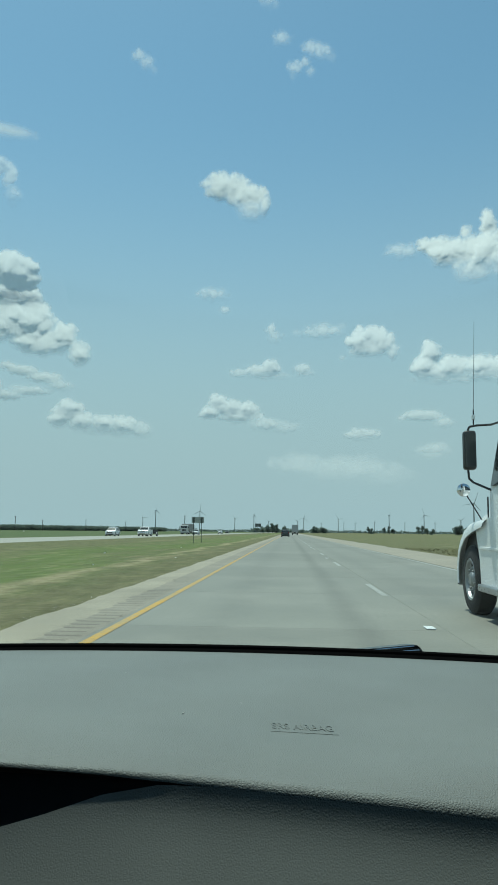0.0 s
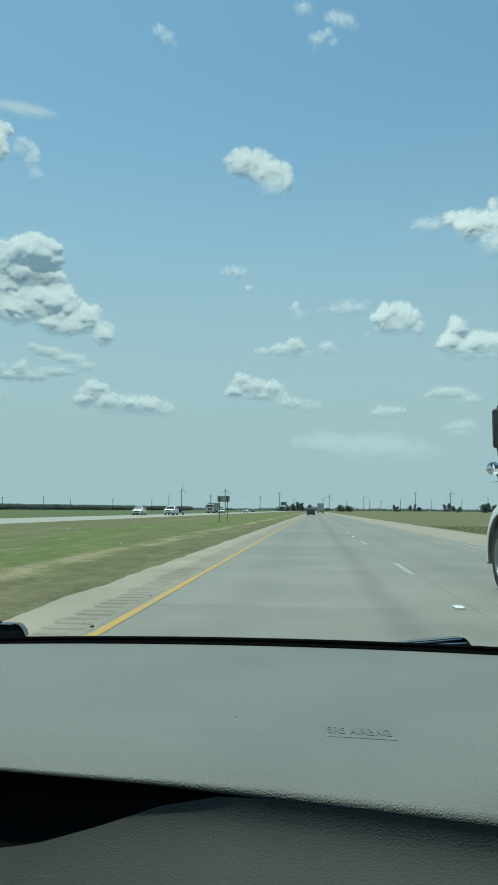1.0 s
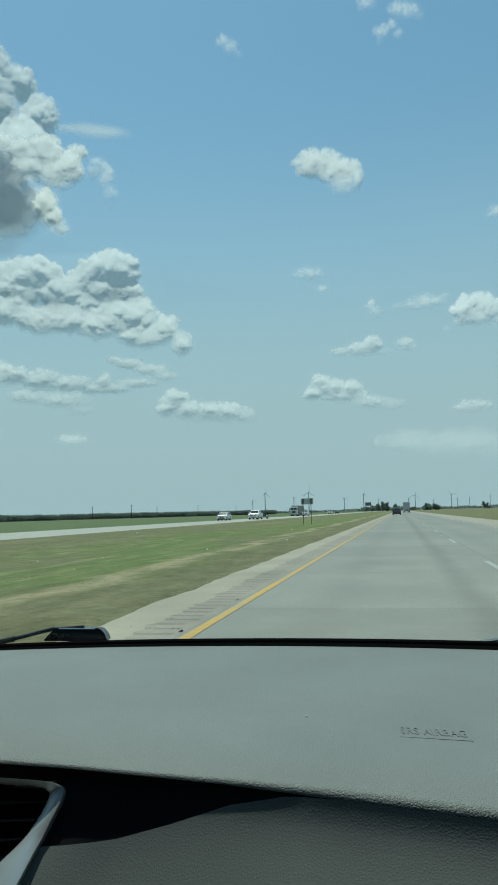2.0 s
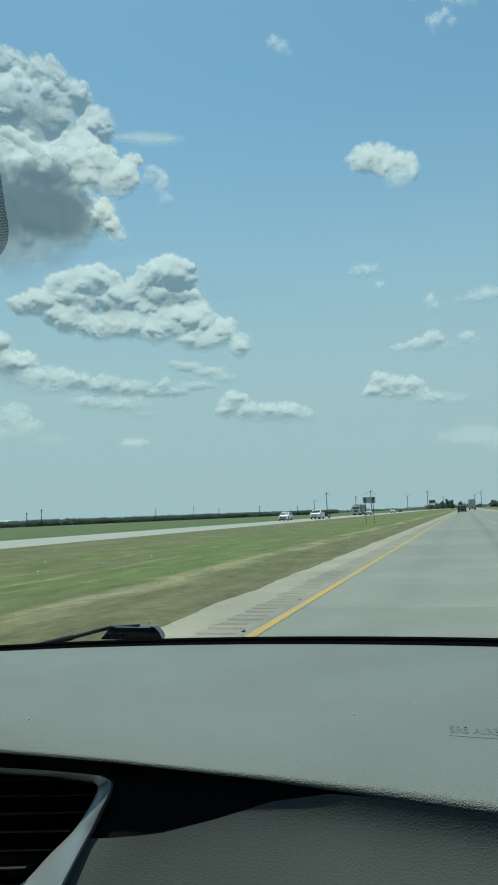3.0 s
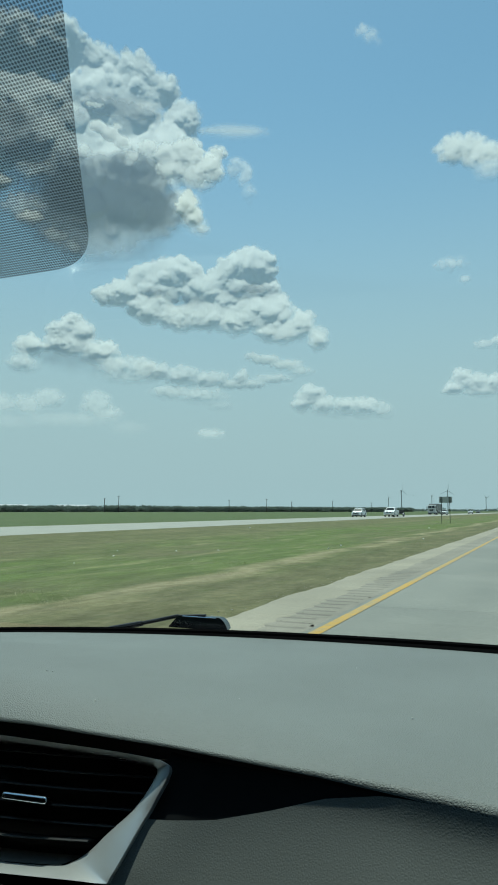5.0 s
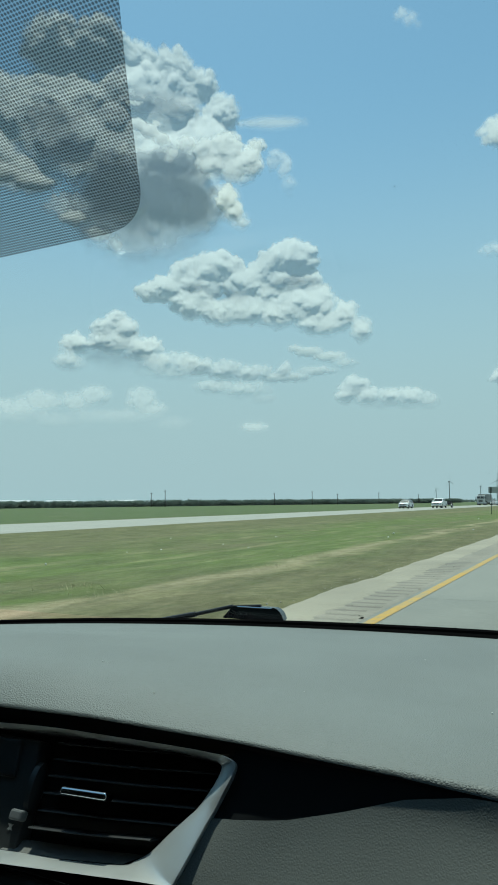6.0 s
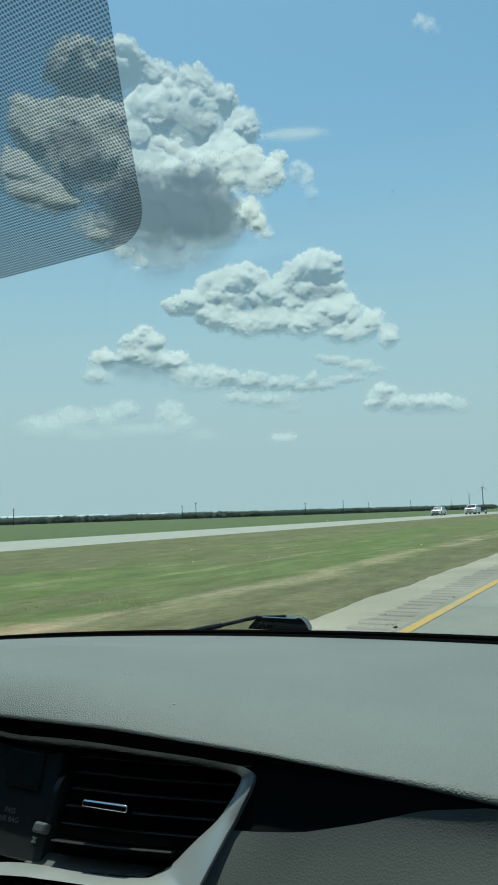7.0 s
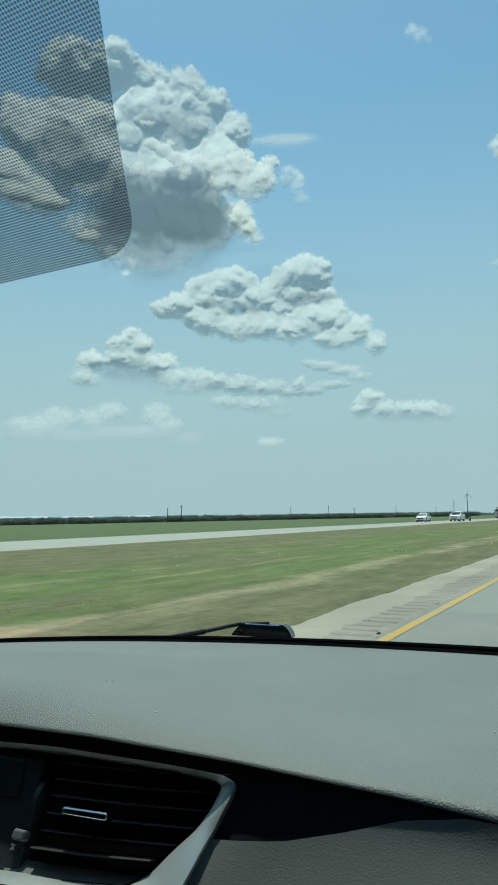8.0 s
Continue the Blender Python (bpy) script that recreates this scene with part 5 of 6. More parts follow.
    part("bumper", box(-w + 0.03, w - 0.03, -h - 0.07, -h + 0.08, 0.50, 0.74, 0.03), CHROME, p, "chrome bumper")
    part("air_intake", box(-0.6, 0.6, -h - 0.078, -h, 0.54, 0.62, 0.01), DARK_TRIM, p)
    part("underbody", box(-w + 0.2, w - 0.2, -h + 0.3, h - 0.2, 0.32, 0.55), DARK_TRIM, p)
    return p


pickup((-29.4, 146, 0.02))


def trailer(at):
    t = thing("utility_trailer", "dark tandem-axle utility trailer with low open rails", "trailer", at, 0, "vehicles on the highway")
    part("deck", box(-1.0, 1.0, -2.2, 2.2, 0.52, 0.60, 0.01), plain("weathered_planks", (0.10, 0.085, 0.07), 0.85, scale=3), t, "weathered plank deck")
    for x in (-1.02, 1.02):
        part("side_rail", box(x - 0.03, x + 0.03, -2.2, 2.2, 0.46, 0.66, 0.008), DARK_TRIM, t)
        part("top_rail", rod((x, -2.2, 0.95), (x, 2.2, 0.95), 0.025, n=6), DARK_TRIM, t)
        for y in (-2.2, -1.1, 0, 1.1, 2.2):
            part("post", rod((x, y, 0.6), (x, y, 0.95), 0.022, n=6), DARK_TRIM, t)
        for y in (0.25, 1.05):
            wheel(t, x * 1.13, y, 0.33, 0.2, -1 if x < 0 else 1)
        part("mudguard", prism(arc(0.25, 0.36, 0.42, 180, 95, 5) + arc(1.05, 0.36, 0.42, 85, 0, 5) + arc(1.05, 0.36, 0.39, 0, 85, 5) + arc(0.25, 0.36, 0.39, 95, 180, 5), x * 1.13 - 0.12, x * 1.13 + 0.12), STEEL, t, "pale metal mudguard")
    part("ramp_gate", box(-1.0, 1.0, 2.16, 2.22, 0.62, 1.35, 0.005), plain("gate_mesh", (0.05, 0.05, 0.05), 0.7), t, "dark raised ramp gate")
    part("drawbar", sheet([(-0.75, -2.2, 0.5), (0.75, -2.2, 0.5), (0.0, -3.4, 0.5), (-0.75, -2.2, 0.58), (0.75, -2.2, 0.58), (0.0, -3.4, 0.58)], [(0, 1, 2), (3, 5, 4), (0, 3, 4, 1), (1, 4, 5, 2), (2, 5, 3, 0)]), DARK_TRIM, t)
    return t


trailer((-29.4, 152.4, 0.02))


def hopper_truck(at):
    """A cab-over tractor with a long tarped hopper trailer, nose towards -y."""
    t = thing("hopper_truck", "weathered white cab-over truck pulling a grey tarped hopper trailer", "truck", at, 0, "vehicles on the highway")
    cab = prism(((0, 0.75), (0.02, 2.0), (0.14, 2.95), (0.3, 3.05), (2.0, 3.05), (2.05, 0.75)), -1.2, 1.2, 0.06)
    part("cab", cab, OLD_WHITE, t, "weathered white cab-over cab")
    part("windshield", plate([(-1.02, 0.03, 2.12), (1.02, 0.03, 2.12), (1.0, 0.12, 2.80), (-1.0, 0.12, 2.80)], 0.03, (0, -1, 0)), TINTED, t, "dark split windshield")
    part("divider", box(-0.03, 0.03, -0.03, 0.12, 2.1, 2.82), OLD_WHITE, t)
    part("grille", box(-0.62, 0.62, -0.03, 0.05, 1.05, 1.75, 0.02), DARK_TRIM, t, "dark radiator grille")
    for k in range(5):
        part("grille_bar", box(-0.6, 0.6, -0.045, 0.0, 1.12 + 0.13 * k, 1.15 + 0.13 * k), STEEL, t)
    part("bumper", box(-1.2, 1.2, -0.2, 0.05, 0.42, 0.78, 0.04), STEEL, t, "dull steel bumper")
    for sx in (-1, 1):
        part("side_window", plate([(sx * 1.205, 0.25, 2.1), (sx * 1.205, 1.05, 2.1), (sx * 1.205, 1.05, 2.75), (sx * 1.205, 0.32, 2.75)], 0.015, (sx, 0, 0)), TINTED, t, "dark glass")
        part("headlight", box(-0.16, 0.16, -0.05, 0.05, -0.1, 0.1, 0.03, m=Matrix.Translation((sx * 0.92, -0.01, 1.02))), LAMP, t, "clear headlight lens")
        part("mirror", box(-0.1, 0.1, -0.04, 0.04, -0.25, 0.25, 0.02, m=Matrix.Translation((sx * 1.42, 0.12, 2.35))), DARK_TRIM, t)
        part("mirror_arm", rod((sx * 1.2, 0.12, 2.6), (sx * 1.42, 0.12, 2.55), 0.02, n=6), DARK_TRIM, t)
        part("fuel_tank", lathe(((-0.7, 0.2), (-0.68, 0.3), (0.68, 0.3), (0.7, 0.2)), 16, Matrix.Translation((sx * 0.98, 3.0, 0.78)) @ Matrix.Rotation(radians(90), 4, "Z")), ALLOY, t, "bright fuel tank", True)
        for y in (1.05, 4.3, 5.6, 14.2, 15.5):
            wheel(t, sx * 1.02, y, 0.5, 0.42 if y > 2 else 0.28, sx)
    part("stack", rod((0.9, 2.3, 1.0), (0.9, 2.3, 3.5), 0.07, n=10), CHROME, t, "exhaust stack")
    part("air_horn", rod((-0.3, 0.7, 3.1), (-0.3, 1.1, 3.16), 0.04, 0.07), CHROME, t)
    part("frame", box(-0.45, 0.45, 0.5, 6.2, 0.6, 0.95), DARK_TRIM, t)
    hop = prism(((3.1, 1.45), (3.1, 3.3), (3.4, 3.42), (16.3, 3.42), (16.5, 3.3), (16.5, 1.45), (14.0, 1.35), (11.2, 0.62), (9.8, 1.2), (8.4, 0.62), (5.6, 1.35)), -1.25, 1.25, 0.04)
    part("hopper", hop, GREY_BODY, t, "grey ribbed hopper body")
    for k in range(18):
        y = 3.5 + k * 0.74
        for sx in (-1, 1):
            part("rib", box(-0.025, 0.025, y - 0.04, y + 0.04, 1.5, 3.32, 0, m=Matrix.Translation((sx * 1.255, 0, 0))), GREY_BODY, t)
    tarp = prism(((3.2, 3.4), (3.3, 3.52), (16.0, 3.55), (16.45, 3.4)), -1.2, 1.2, 0.05)
    part("tarp", tarp, plain("dark_tarp", (0.09, 0.10, 0.10), 0.8), t, "dark tarpaulin cover")
    part("mudflap", box(-1.2, 1.2, 16.3, 16.33, 0.35, 1.0), DARK_TRIM, t)
    return t


hopper_truck((-34.6, 236, 0.02))


def box_truck(at):
    t = thing("box_truck", "white box trailer truck far ahead on the concrete roadway", "truck", at, 0, "vehicles on the highway")
    part("box", box(-1.28, 1.28, -6, 6, 1.15, 4.05, 0.04), plain("dull_white_panel", (0.45, 0.46, 0.46), 0.5), t, "dull white box body")
    for x in (-0.63, 0.63):
        part("rear_door", box(x - 0.58, x + 0.58, -6.03, -5.98, 1.3, 3.9, 0.01), plain("grey_door", (0.36, 0.37, 0.37), 0.5), t, "grey rear door")
    part("cab", box(-1.2, 1.2, 6.3, 8.6, 0.7, 3.2, 0.15), PEARL, t, "white cab")
    part("bumper", box(-1.1, 1.1, -6.05, -5.9, 0.5, 0.65), DARK_TRIM, t)
    part("frame", box(-0.5, 0.5, -5.9, 8, 0.8, 1.15), DARK_TRIM, t)
    for sx in (-1, 1):
        part("tail_light", box(sx * 1.0 - 0.1, sx * 1.0 + 0.1, -6.06, -6.0, 0.85, 0.95), RED_LENS, t, "red tail light")
        for y in (-5, -3.8, 7.4):
            wheel(t, sx * 1.0, y, 0.5, 0.35, sx)
    return t


box_truck((2.6, 292, 0.0))


def tractor(at):
    """The bonneted road tractor in the next lane, nose towards +y; its front axle stands at the thing's own origin."""
    t = thing("road_tractor", "white bonneted semi truck tractor beside the outer shoulder", "truck", at, 0, "vehicles on the highway")
    hood = prism(((-1.05, 0.95), (-1.05, 1.78), (0.2, 1.66), (0.95, 1.50), (1.18, 1.28), (1.22, 0.72), (0.75, 0.72), (0.72, 0.95)), -0.82, 0.82, 0.09, seg=4)
    part("hood", taper(hood, 1.2, 1.8, 0.84), PEARL, t, "white engine hood", True)
    for sx in (-1, 1):
        wheel(t, sx * 1.06, 0, 0.515, 0.29, sx, True)
        # a fender that wraps the tyre and runs back into the cab
        crest = arc(0.02, 0.56, 0.76, -14, 52, 10) + [(0.36, 1.235), (0.2, 1.32), (0.0, 1.375), (-0.3, 1.41), (-0.7, 1.43), (-1.06, 1.44)]

        def fender_at(u, v):
            y, z = crest[v]
            x, sink = ((0.60, -0.02), (0.95, 0.0), (1.12, 0.012), (1.19, 0.035), (1.225, 0.075), (1.245, 0.13), (1.248, 0.22), (1.236, 0.225), (1.22, 0.14))[u]
            k = 1 - sink / max(0.3, math.hypot(y - 0.02, z - 0.56))
            return (sx * x, 0.02 + (y - 0.02) * k, 0.56 + (z - 0.56) * k)
        part("fender", surface(fender_at, range(9), range(len(crest))), PEARL, t, "white front fender", True)
        part("wheel_well", prism(arc(0.02, 0.56, 0.65, -10, 190, 12), 0.66 * sx, 1.13 * sx), DARK_TRIM, t, "dark wheel well")
        part("side_fairing", prism(((-0.62, 0.42), (-0.60, 0.85), (-0.44, 1.16), (-0.30, 1.36), (-1.06, 1.43), (-3.2, 1.43), (-3.2, 0.42)), 1.05 * sx, 1.20 * sx, 0.02), PEARL, t, "white side fairing")
        part("fairing_trim", box(-0.02, 0.02, -2.6, -0.62, 0.98, 1.02, 0.006, m=Matrix.Translation((sx * 1.20, 0, 0))), PEARL, t)
        part("step", box(-0.06, 0.06, -1.9, -0.72, 0.40, 0.50, 0.02, m=Matrix.Translation((sx * 1.22, 0, 0))), ALLOY, t, "bright step")
        part("door_gap", box(-0.008, 0.008, -1.075, -1.05, 0.95, 1.72, m=Matrix.Translation((sx * 1.19, 0, 0))), DARK_TRIM, t)
        part("side_window", plate([(sx * 1.17, -1.25, 1.86), (sx * 1.17, -2.15, 1.82), (sx * 1.14, -2.15, 2.58), (sx * 1.14, -1.65, 2.58)], 0.03, (sx, 0, 0)), TINTED, t, "dark door glass")
        part("headlight", box(-0.17, 0.17, -0.12, 0.08, -0.12, 0.12, 0.05, m=Matrix.Translation((sx * 0.90, 1.02, 0.98))), LAMP, t, "clear headlight lens")
        # tall mirror on its tube, with a small round convex one on the fender
        shell = part("mirror", box(-0.075, 0.10, -0.09, 0.07, 2.10, 2.66, 0.045, m=Matrix.Translation((sx * 1.42, -0.98, 0)), seg=3), BLACK, t, "tall black mirror shell", True)
        # the mirror's dark reflection is put into the colour of its glass
        part("dark_mirror_face", box(-0.06, 0.085, -0.012, 0.0, 2.14, 2.62, 0.004, m=Matrix.Translation((sx * 1.42, -1.072, 0))), TINTED, shell)
        tube = bmesh.new()
        path = [Vector((sx * 1.10, -1.9, 2.70)), Vector((sx * 1.15, -1.2, 2.72)), Vector((sx * 1.30, -1.02, 2.735)), Vector((sx * 1.40, -0.98, 2.72)), Vector((sx * 1.43, -0.98, 2.64)), Vector((sx * 1.43, -0.98, 2.12)), Vector((sx * 1.42, -0.98, 1.98)), Vector((sx * 1.36, -1.0, 1.92)), Vector((sx * 1.16, -1.2, 1.80))]
        for a, b in zip(path, path[1:]):
            rod(a, b, 0.016, n=8, bm=tube)
        part("mirror_arm", tube, BLACK, t)
        convex = part("convex_mirror", lathe(((-0.03, 0.06), (-0.01, 0.098), (0.02, 0.10), (0.034, 0.09)), 24, Matrix.Translation((sx * 1.33, -0.28, 1.86)) @ Matrix.Rotation(radians(90), 4, "Z")), CHROME, t, "round chrome convex mirror", True)
        part("convex_arm", rod((sx * 1.30, -0.28, 1.80), (sx * 1.05, -0.35, 1.34), 0.011, n=6), BLACK, convex)
    part("antenna", rod((-1.335, -0.98, 2.95), (-1.30, -1.02, 4.25), 0.004, 0.002, n=6), BLACK, t, "thin whip antenna")
    mount = part("antenna_base", rod((-1.34, -0.98, 2.72), (-1.335, -0.98, 2.96), 0.010, n=8), BLACK, t)
    part("antenna_coil", box(-0.022, 0.022, -0.022, 0.022, -0.035, 0.035, 0.006, m=Matrix.Translation((-1.337, -0.98, 2.86))), SATIN, mount, "pale square coil")
    part("bumper", box(-0.95, 0.95, 0.85, 1.12, 0.34, 0.72, 0.05), PEARL, t, "white front bumper")
    part("grille", box(-0.5, 0.5, 1.18, 1.235, 0.74, 1.3, 0.02), CHROME, t, "chrome grille")
    cab = prism(((-1.05, 0.9), (-1.05, 1.80), (-1.55, 2.68), (-1.8, 2.85), (-3.5, 3.0), (-3.55, 0.9)), -1.18, 1.18, 0.08, seg=3)
    part("cab", taper(cab, 1.9, 3.0, 0.95), PEARL, t, "white cab")
    part("windshield", plate([(-1.0, -1.08, 1.88), (1.0, -1.08, 1.88), (0.92, -1.5, 2.62), (-0.92, -1.5, 2.62)], 0.03, (0, 0.85, 0.5)), TINTED, t, "dark windshield")
    part("frame", box(-0.45, 0.45, -7.0, 1.0, 0.55, 0.85), DARK_TRIM, t)
    for sx in (-1, 1):
        for y in (-5.2, -6.5):
            wheel(t, sx * 0.98, y, 0.515, 0.5, sx, True)
    return t


tractor((3.97, 11.2, 0.0))


# ---- roadside ----
def road_sign(at, turn):
    s = thing("road_sign", "grey metal sign seen from behind on two posts", "sign", at, turn)
    panel = part("panel", box(-0.76, 0.76, -0.008, 0.008, 2.38, 3.12, 0.004), plain("bare_aluminium", (0.46, 0.475, 0.47), 0.55, 0.2, var=0.1), s, "bare grey sign back")
    for x in (-0.50, 0.47):
        part("post", box(x - 0.035, x + 0.035, -0.07, -0.012, -0.1, 3.08, 0.01), plain("green_post", (0.035, 0.055, 0.04), 0.6), s, "dark green steel post")
        for dx in (-0.09, 0.09):
            part("stiffener", box(x + dx - 0.03, x + dx + 0.03, -0.03, -0.009, 2.4, 3.10), plain("dark_stiffener", (0.07, 0.075, 0.075), 0.6), panel)
    for z in (2.52, 2.66, 2.80, 2.94):
        part("seam", box(-0.75, 0.75, -0.012, -0.009, z, z + 0.012), plain("seam_grey", (0.16, 0.165, 0.165), 0.6), panel)
    return s


road_sign((-11.2, 88, -0.2), 8)
far_sign = thing("road_sign", "small distant highway sign on two posts", "sign", (-14, 330, -0.2))
part("panel", box(-1.3, 1.3, -0.02, 0.02, 3.6, 5.1), plain("grey_sign_back", (0.12, 0.13, 0.13), 0.6), far_sign)
for x in (-1.3, 1.3):
    part("post", box(x - 0.06, x + 0.06, 0.02, 0.14, 0, 5.4), STEEL, far_sign)

# pale reflective lane markers, and litter in the grass
for k in range(5):
    m = tagged(part("lane_marker", box(-0.06, 0.06, -0.13, 0.13, 0.004, 0.018, 0.006, m=Matrix.Translation((1.8, 9.4 + 24.4 * k, 0))), plain("marker_white", (0.8, 0.8, 0.78), 0.4)), "small white lane marker stuck on the concrete", "lane marker", "lane markers")
for x, y, r in ((-7.4, 27, 0.035), (-5.2, 33, 0.03), (-13.5, 25, 0.03), (-9, 60, 0.05), (-14.1, 21.5, 0.03)):
    bm = bmesh.new()
    bmesh.ops.create_icosphere(bm, subdivisions=2, radius=r)
    for v in bm.verts:
        v.co *= 1 + 0.5 * noise.noise(v.co * 25 + Vector((x, y, 0)))
        v.co.z *= 0.6
    bm.transform(Matrix.Translation((x, y, ground_at(x, y)[2] + r * 0.4)))
    tagged(part("litter", bm, SPECK), "crumpled pale scrap of litter in the grass", "litter", "scraps of litter")

# ---- wind turbines ----
TOWER = plain("turbine_white", (0.34, 0.36, 0.37), 0.5, var=0.04)


def turbine(az, el, far, face, spin):
    """az to the left and el of the hub, in degrees."""
    a = radians(az)
    hub = far * math.tan(radians(el)) + EYE
    t = thing("wind_turbine", "distant pale wind turbine on a slender tower", "wind turbine", (-far * math.sin(a), far * math.cos(a), -0.3), face, "wind turbines")
    part("tower", rod((0, 0, 0), (0, 0, hub), 0.022 * hub + 0.5, 0.013 * hub + 0.3, 12), TOWER, t)
    part("nacelle", box(-0.02 * hub, 0.02 * hub, -0.05 * hub, 0.06 * hub, hub - 0.005 * hub, hub + 0.035 * hub, 0.006 * hub), TOWER, t)
    for k in range(3):
        b = radians(spin + 120 * k)
        q = Matrix.Translation((0, -0.06 * hub, hub + 0.015 * hub)) @ Matrix.Rotation(b, 4, "Y")
        L, c = 0.40 * hub, 0.013 * hub
        bl = sheet([q @ Vector(p) for p in ((-c * 0.5, -c * 0.3, 0), (c * 0.5, c * 0.3, 0), (c * 1.0, 0, L * 0.2), (c * 0.25, 0, L), (-c * 0.2, 0, L), (-c * 0.5, -c * 0.4, L * 0.2), (0, c * 0.6, L * 0.2))], [(0, 1, 2, 6), (0, 6, 5), (2, 3, 4, 6), (5, 6, 4), (0, 5, 2, 1), (5, 4, 3, 2)])
        part("blade", bl, TOWER, t)
    return t


for az, el, far, face, spin in ((10.6, 1.55, 3200, 60, 0), (8.3, 1.15, 3600, 75, 40), (7.1, 1.55, 3300, 20, 5), (2.77, 1.3, 3400, 70, 10), (4.3, 1.0, 3900, 50, 70),
                                (-0.71, 0.85, 4000, 30, 55), (-1.21, 1.1, 3600, 10, 15), (-3.94, 1.05, 3500, 20, 80), (-4.38, 0.75, 4100, 60, 25), (-5.27, 0.75, 4100, 40, 95),
                                (-6.77, 0.85, 3900, 70, 0), (-7.91, 1.35, 3300, 80, 5), (-9.11, 0.8, 3900, 65, 35), (-10.58, 1.4, 3300, 15, 100), (-11.4, 0.8, 4000, 60, 10), (-13.31, 1.0, 3600, 20, 50),
                                (-14.29, 2.3, 2300, 5, 20), (11.6, 1.0, 3700, 40, 90), (-2.6, 0.7, 4200, 60, 15), (1.6, 0.8, 4200, 30, 65)):
    turbine(az, el, far, face, spin)

# ---- utility poles ----
POLE = plain("pole_wood", (0.06, 0.055, 0.05), 0.9)
for az, far, tall in ((34.1, 640, 12.5), (24.26, 760, 13), (15.99, 900, 14), (19.24, 820, 12), (12.95, 1000, 13), (46.97, 520, 11.5), (33.0, 600, 14), (21.24, 800, 15)):
    a = radians(az)
    p = thing("utility_pole", "dark wooden utility pole at the field's edge", "utility pole", (-far * math.sin(a), far * math.cos(a), -0.3), az, "utility poles")
    part("pole", rod((0, 0, 0), (0, 0, tall), 0.32, 0.24, 8), POLE, p)
    part("crossarm", box(-1.2, 1.2, -0.1, 0.1, tall - 0.9, tall - 0.65), POLE, p)


# ---- trees, hedge line, far woods ----
def leaves_mat():
    p = Paint("hazed_foliage")
    r = p.node("NewGeometry").outputs["Random Per Island"]
    n = p.noise(0.4, 4)
    # leaf greens lightened and blued, with the distance haze in the colour
    c = p.mix(p.ramp(r, 0, 1), (0.056, 0.080, 0.068), (0.090, 0.120, 0.100))
    c = p.mix(p.ramp(n, 0.4, 0.65), c, (0.06, 0.082, 0.066))
    p.t.links.new(both_sides(p, c, 2.0).outputs[0], p.t.nodes["Material Output"].inputs["Surface"])
    return p.m


LEAF = leaves_mat()
BARK = plain("bark", (0.05, 0.042, 0.034), 0.9)


def leaf_cloud(centres, per, size, rng):
    """Small leaf faces strewn in rounded clumps. centres: x, y, z, radius across, radius up."""
    c = np.array(centres)
    k = np.repeat(np.arange(len(c)), per)
    d = rng.normal(size=(len(k), 3))
    d /= np.linalg.norm(d, axis=1)[:, None]
    d *= rng.uniform(0.45, 1.05, len(k))[:, None]
    p = c[k, :3] + d * np.stack([c[k, 3], c[k, 3], c[k, 4]], -1)
    a, b = rng.normal(size=(2, len(k), 3))
    a *= (size / np.linalg.norm(a, axis=1) * rng.uniform(0.6, 1.4, len(k)))[:, None]
    b *= (size / np.linalg.norm(b, axis=1) * rng.uniform(0.6, 1.4, len(k)))[:, None]
    v = np.stack([p - a - b, p + a - b * 0.4, p + b + a * 0.3, p - a * 0.5 + b * 0.6], 1).reshape(-1, 3)
    return v, np.arange(len(v)).reshape(-1, 4)


def leaf_object(name, centres, per, size, seed, parent=None, label=""):
    v, f = leaf_cloud(centres, per, size, np.random.default_rng(seed))
    me = bpy.data.meshes.new(name)
    me.from_pydata(v.tolist(), [], f.tolist())
    me.materials.append(LEAF)
    ob = new(name, me)
    if parent:
        ob.parent = parent
    return tagged(ob, label)


def tree(az, far, tall, wide, seed):
    a = radians(az)
    rng = random.Random(seed)
    t = thing("tree", "dark green leafy tree standing far off in fields", "tree", (-far * math.sin(a), far * math.cos(a), -0.3), 0, "far trees")
    bm = rod((0, 0, 0), (0.05 * wide, 0, tall * 0.5), tall * 0.035, tall * 0.02, 8)
    for k in range(4):
        q = k * 1.6 + rng.random()
        rod((0, 0, tall * (0.3 + 0.06 * k)), (wide * 0.3 * math.cos(q), wide * 0.3 * math.sin(q), tall * (0.55 + 0.08 * k)), tall * 0.015, tall * 0.006, 6, bm)
    part("trunk", bm, BARK, t)
    cs = []
    for k in range(9):
        h = rng.uniform(0.2, 0.88)
        r = wide * 0.5 * (1.05 - 0.75 * abs(h - 0.5) * 1.6) * rng.uniform(0.35, 0.6)
        q = rng.uniform(0, 6.28)
        cs.append((math.cos(q) * wide * 0.25 * (1.1 - h), math.sin(q) * wide * 0.25, tall * h, r, r * 0.9))
    leaf_object("crown", cs, 40, wide * 0.07, seed, t)
    return t


k = 0
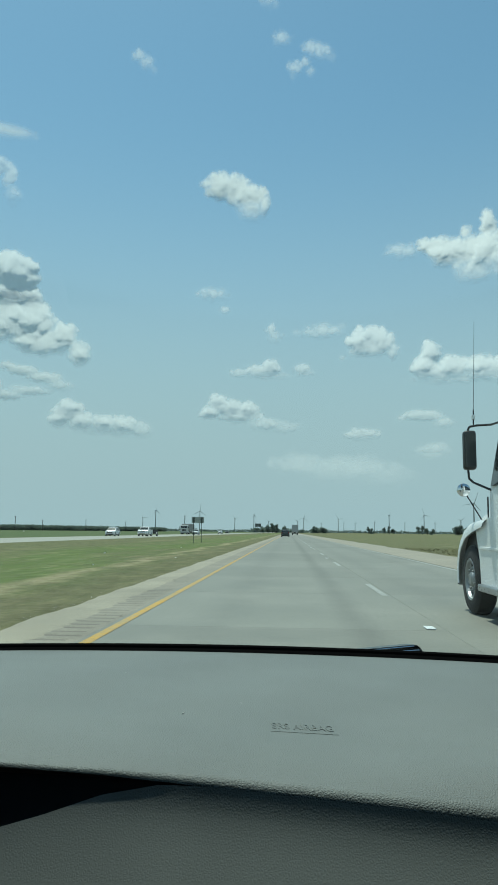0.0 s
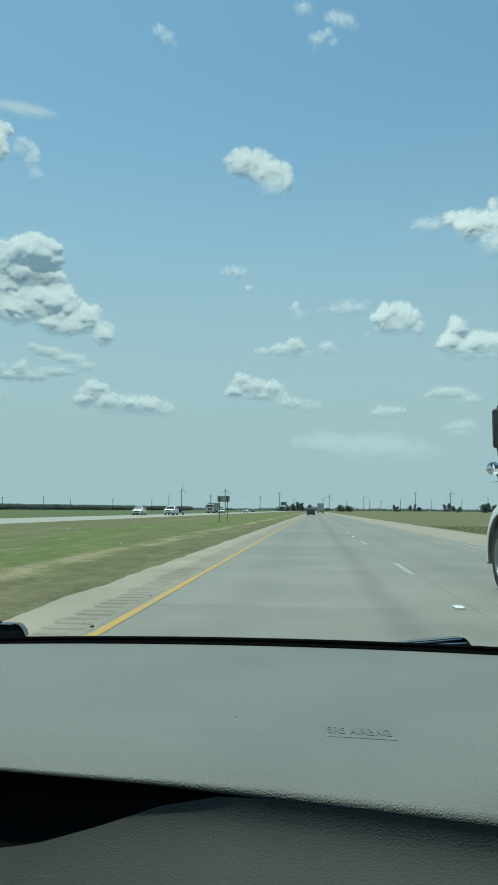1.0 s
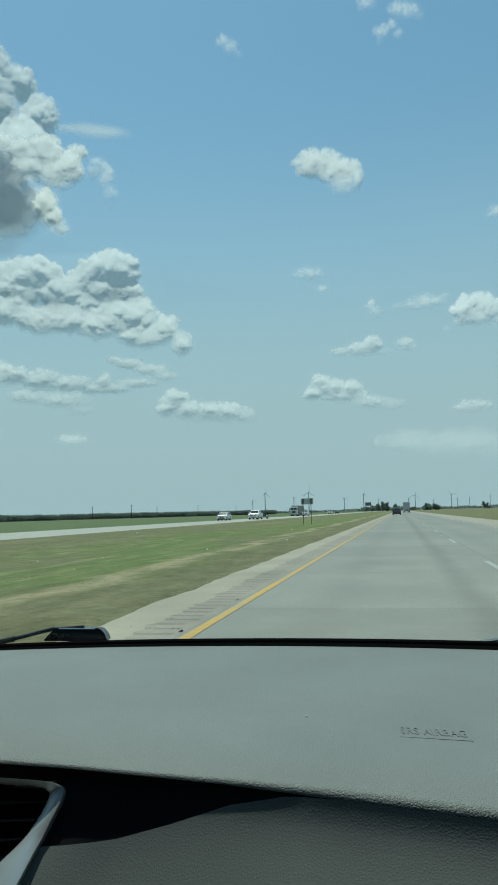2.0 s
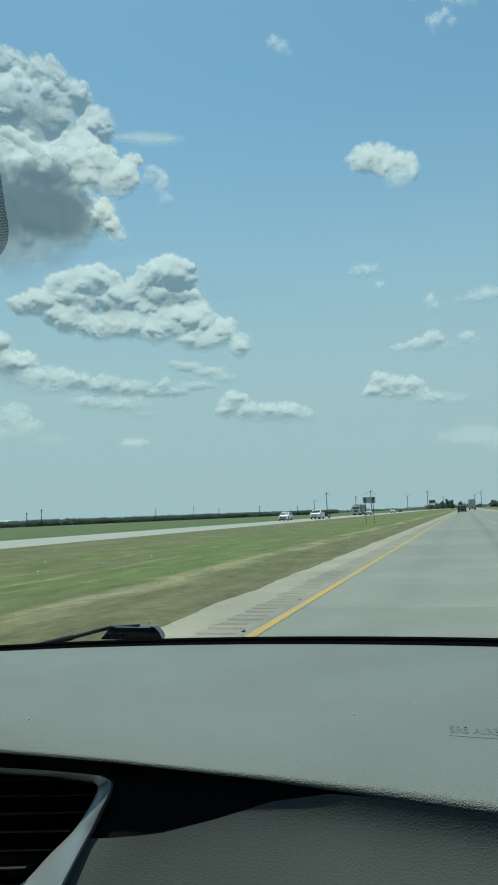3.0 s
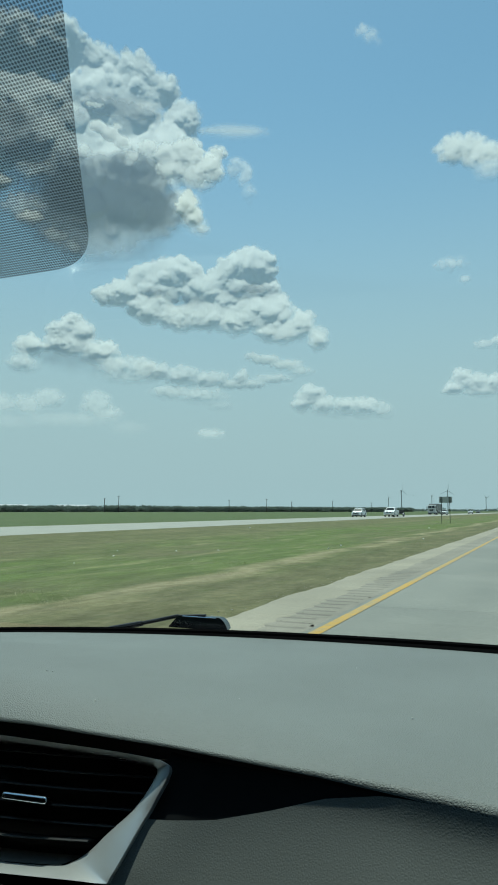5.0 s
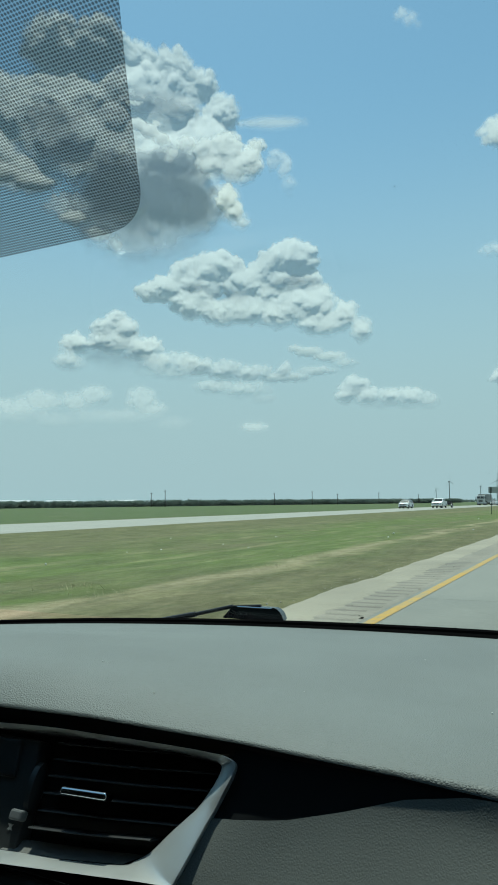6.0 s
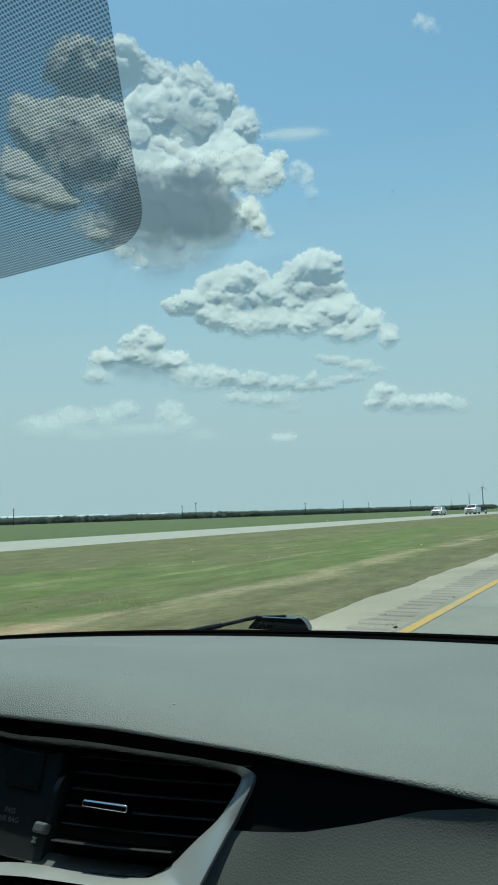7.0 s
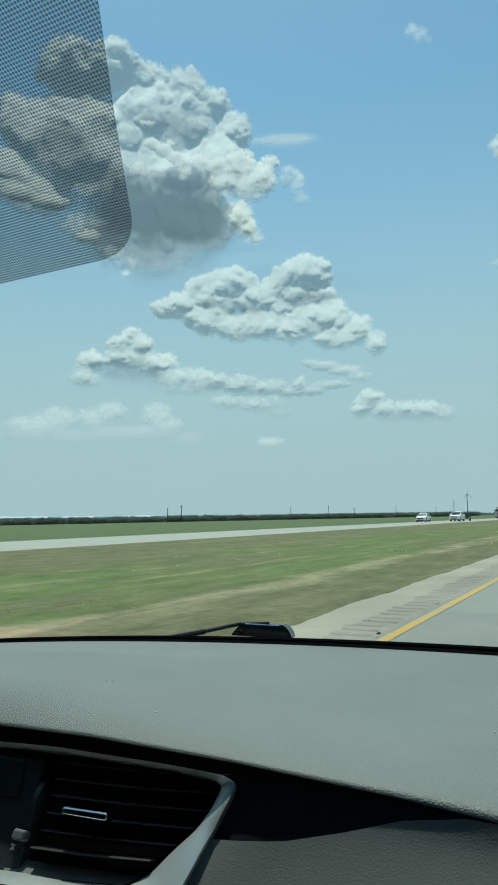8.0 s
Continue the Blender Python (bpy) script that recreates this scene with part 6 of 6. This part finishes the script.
for az, far, tall, wide in ((1.7, 950, 11, 12), (1.3, 930, 14, 11), (0.95, 960, 15, 9), (1.05, 980, 10, 14), (0.3, 1000, 11, 9), (2.1, 990, 8, 12), (2.6, 1050, 7, 12), (-2.1, 1100, 8, 22), (-2.7, 1100, 7, 20),
                            (-6.3, 900, 10, 7), (-6.55, 900, 7, 9), (-7.5, 880, 9, 8), (-7.9, 870, 10, 7), (-8.2, 880, 6, 10), (-10.1, 860, 10, 8), (-10.45, 850, 11, 8), (-10.8, 860, 9, 9), (-11.2, 870, 7, 9),
                            (-12.9, 800, 9, 13), (-13.3, 800, 10, 12), (-13.8, 820, 8, 12), (-15.2, 780, 11, 14), (-15.9, 790, 10, 14)):
    tree(az, far, tall, wide, 100 + k)
    k += 1

rng = np.random.default_rng(5)
cs = []
for u in np.arange(0, 1, 1 / 420):
    # the hedge runs slantwise out over the fields
    x, y = -560 + (560 - 195) * u, 330 + 790 * u
    for j in range(2):
        tall = 3.5 + 0.4 * noise.noise(Vector((u * 40, 1.7, 0))) + rng.uniform(-0.15, 0.15)
        cs.append((x + rng.normal() * 3, y + rng.normal() * 3, tall * 0.9 - 0.3, 3.4, tall * 0.95))
tagged(leaf_object("hedge_line", cs, 70, 0.9, 11), "long dark green line of trees and hedges across fields", "tree line", kind="stuff")
cs = []
for az in np.arange(-30, 62, 0.16):
    a, far = math.radians(az), 2500 + 300 * noise.noise(Vector((az * 0.2, 4.4, 0)))
    if 2.9 > az > -1.2:
        far = 1500
    tall = 5 + 4.5 * noise.noise(Vector((az * 0.7, 9.1, 0))) + rng.uniform(-1, 1)
    cs.append((-far * math.sin(a), far * math.cos(a), tall * 0.7 - 0.5, 9, max(tall, 2)))
tagged(leaf_object("far_woods", cs, 30, 2.2, 12), "low dark woods along the horizon", "woods", kind="stuff")

# ---- long farm sheds behind the hedge ----
SHED_WALL = plain("shed_wall", (0.05, 0.06, 0.055), 0.8)
SHED_ROOF = plain("white_shed_roof", (0.55, 0.56, 0.56), 0.4, var=0.05)
for az, far, length in ((49.5, 770, 90), (45.5, 820, 60), (41.0, 900, 36), (36.5, 940, 40)):
    a = radians(az)
    s = thing("farm_shed", "long low farm shed with a white metal roof", "shed", (-far * math.sin(a), far * math.cos(a), -0.3), az + 3, "farm sheds")
    part("wall", box(-length / 2, length / 2, -7, 7, 0, 7.0), SHED_WALL, s)
    part("roof", prism(((-7.6, 6.9), (0, 9.0), (7.6, 6.9), (7.6, 6.7), (0, 8.75), (-7.6, 6.7)), -length / 2 - 0.5, length / 2 + 0.5), SHED_ROOF, s, "white metal roof")
    for k in range(int(length / 12)):
        part("door", box(-1.8, 1.8, -7.1, -6.98, 0, 3.6, m=Matrix.Translation((-length / 2 + 8 + 12 * k, 0, 0))), DARK_TRIM, s)

# ---- grass blades and weeds on the median ----
rng = np.random.default_rng(3)


def blade_field(name, n, x0, x1, y0, y1, tall, wide, near, label):
    y = y0 + (y1 - y0) * rng.random(n) ** near
    x = rng.uniform(x0, x1, n)
    z = -0.03 - np.where((x > -26) & (x < -3.6), 0.35 * np.sin(np.pi * (x + 26) / 22.4) ** 2, 0)
    h = tall * rng.uniform(0.4, 1.3, n)
    q = rng.uniform(0, 6.28, n)
    w = wide * rng.uniform(0.6, 1.5, n)
    lean = rng.normal(size=(2, n)) * h * 2.4
    v = np.stack([np.stack([x - w * np.cos(q), y - w * np.sin(q), z - 0.01], -1), np.stack([x + w * np.cos(q), y + w * np.sin(q), z - 0.01], -1), np.stack([x + lean[0], y + lean[1], z + h], -1)], 1)
    me = bpy.data.meshes.new(name)
    me.from_pydata(v.reshape(-1, 3).tolist(), [], np.arange(3 * n).reshape(-1, 3).tolist())
    me.materials.append(BLADE)
    return tagged(new(name, me), label, "grass", kind="stuff")


blade_field("grass", 4000, -25, -3.7, 34, 90, 0.022, 0.010, 1.5, "short mown grass farther along the median")
blade_field("grass", 4000, 9.2, 14, 16, 60, 0.12, 0.02, 1.3, "short grass beyond the outer shoulder")


WEED = plain("dry_weed", (0.38, 0.34, 0.19), 0.8, var=0.35, scale=9)


def weed_tufts(n, blades, x0, x1, y0, y1, label):
    """Loose clumps of taller dry stalks that the mower has left."""
    cx, cy = np.repeat(rng.uniform(x0, x1, n), blades), np.repeat(y0 + (y1 - y0) * rng.random(n) ** 1.4, blades)
    big = np.repeat(rng.uniform(0.5, 1.3, n), blades)
    m = n * blades
    x, y = cx + rng.normal(size=m) * 0.30 * big, cy + rng.normal(size=m) * 0.30 * big
    z = -0.04 - np.where((x > -26) & (x < -3.6), 0.35 * np.sin(np.pi * (x + 26) / 22.4) ** 2, 0)
    h = 0.075 * big * rng.uniform(0.35, 1.4, m)
    q = rng.uniform(0, 6.28, m)
    w = 0.003 * rng.uniform(0.6, 1.5, m)
    lean = rng.normal(size=(2, m)) * h * 0.9
    v = np.stack([np.stack([x - w * np.cos(q), y - w * np.sin(q), z], -1), np.stack([x + w * np.cos(q), y + w * np.sin(q), z], -1), np.stack([x + lean[0], y + lean[1], z + h], -1)], 1)
    me = bpy.data.meshes.new("weeds")
    me.from_pydata(v.reshape(-1, 3).tolist(), [], np.arange(3 * m).reshape(-1, 3).tolist())
    me.materials.append(WEED)
    return tagged(new("weeds", me), label, "weeds", kind="stuff")


weed_tufts(9, 70, -9.0, -5.2, 8, 34, "dry weed tufts standing along the worn verge")
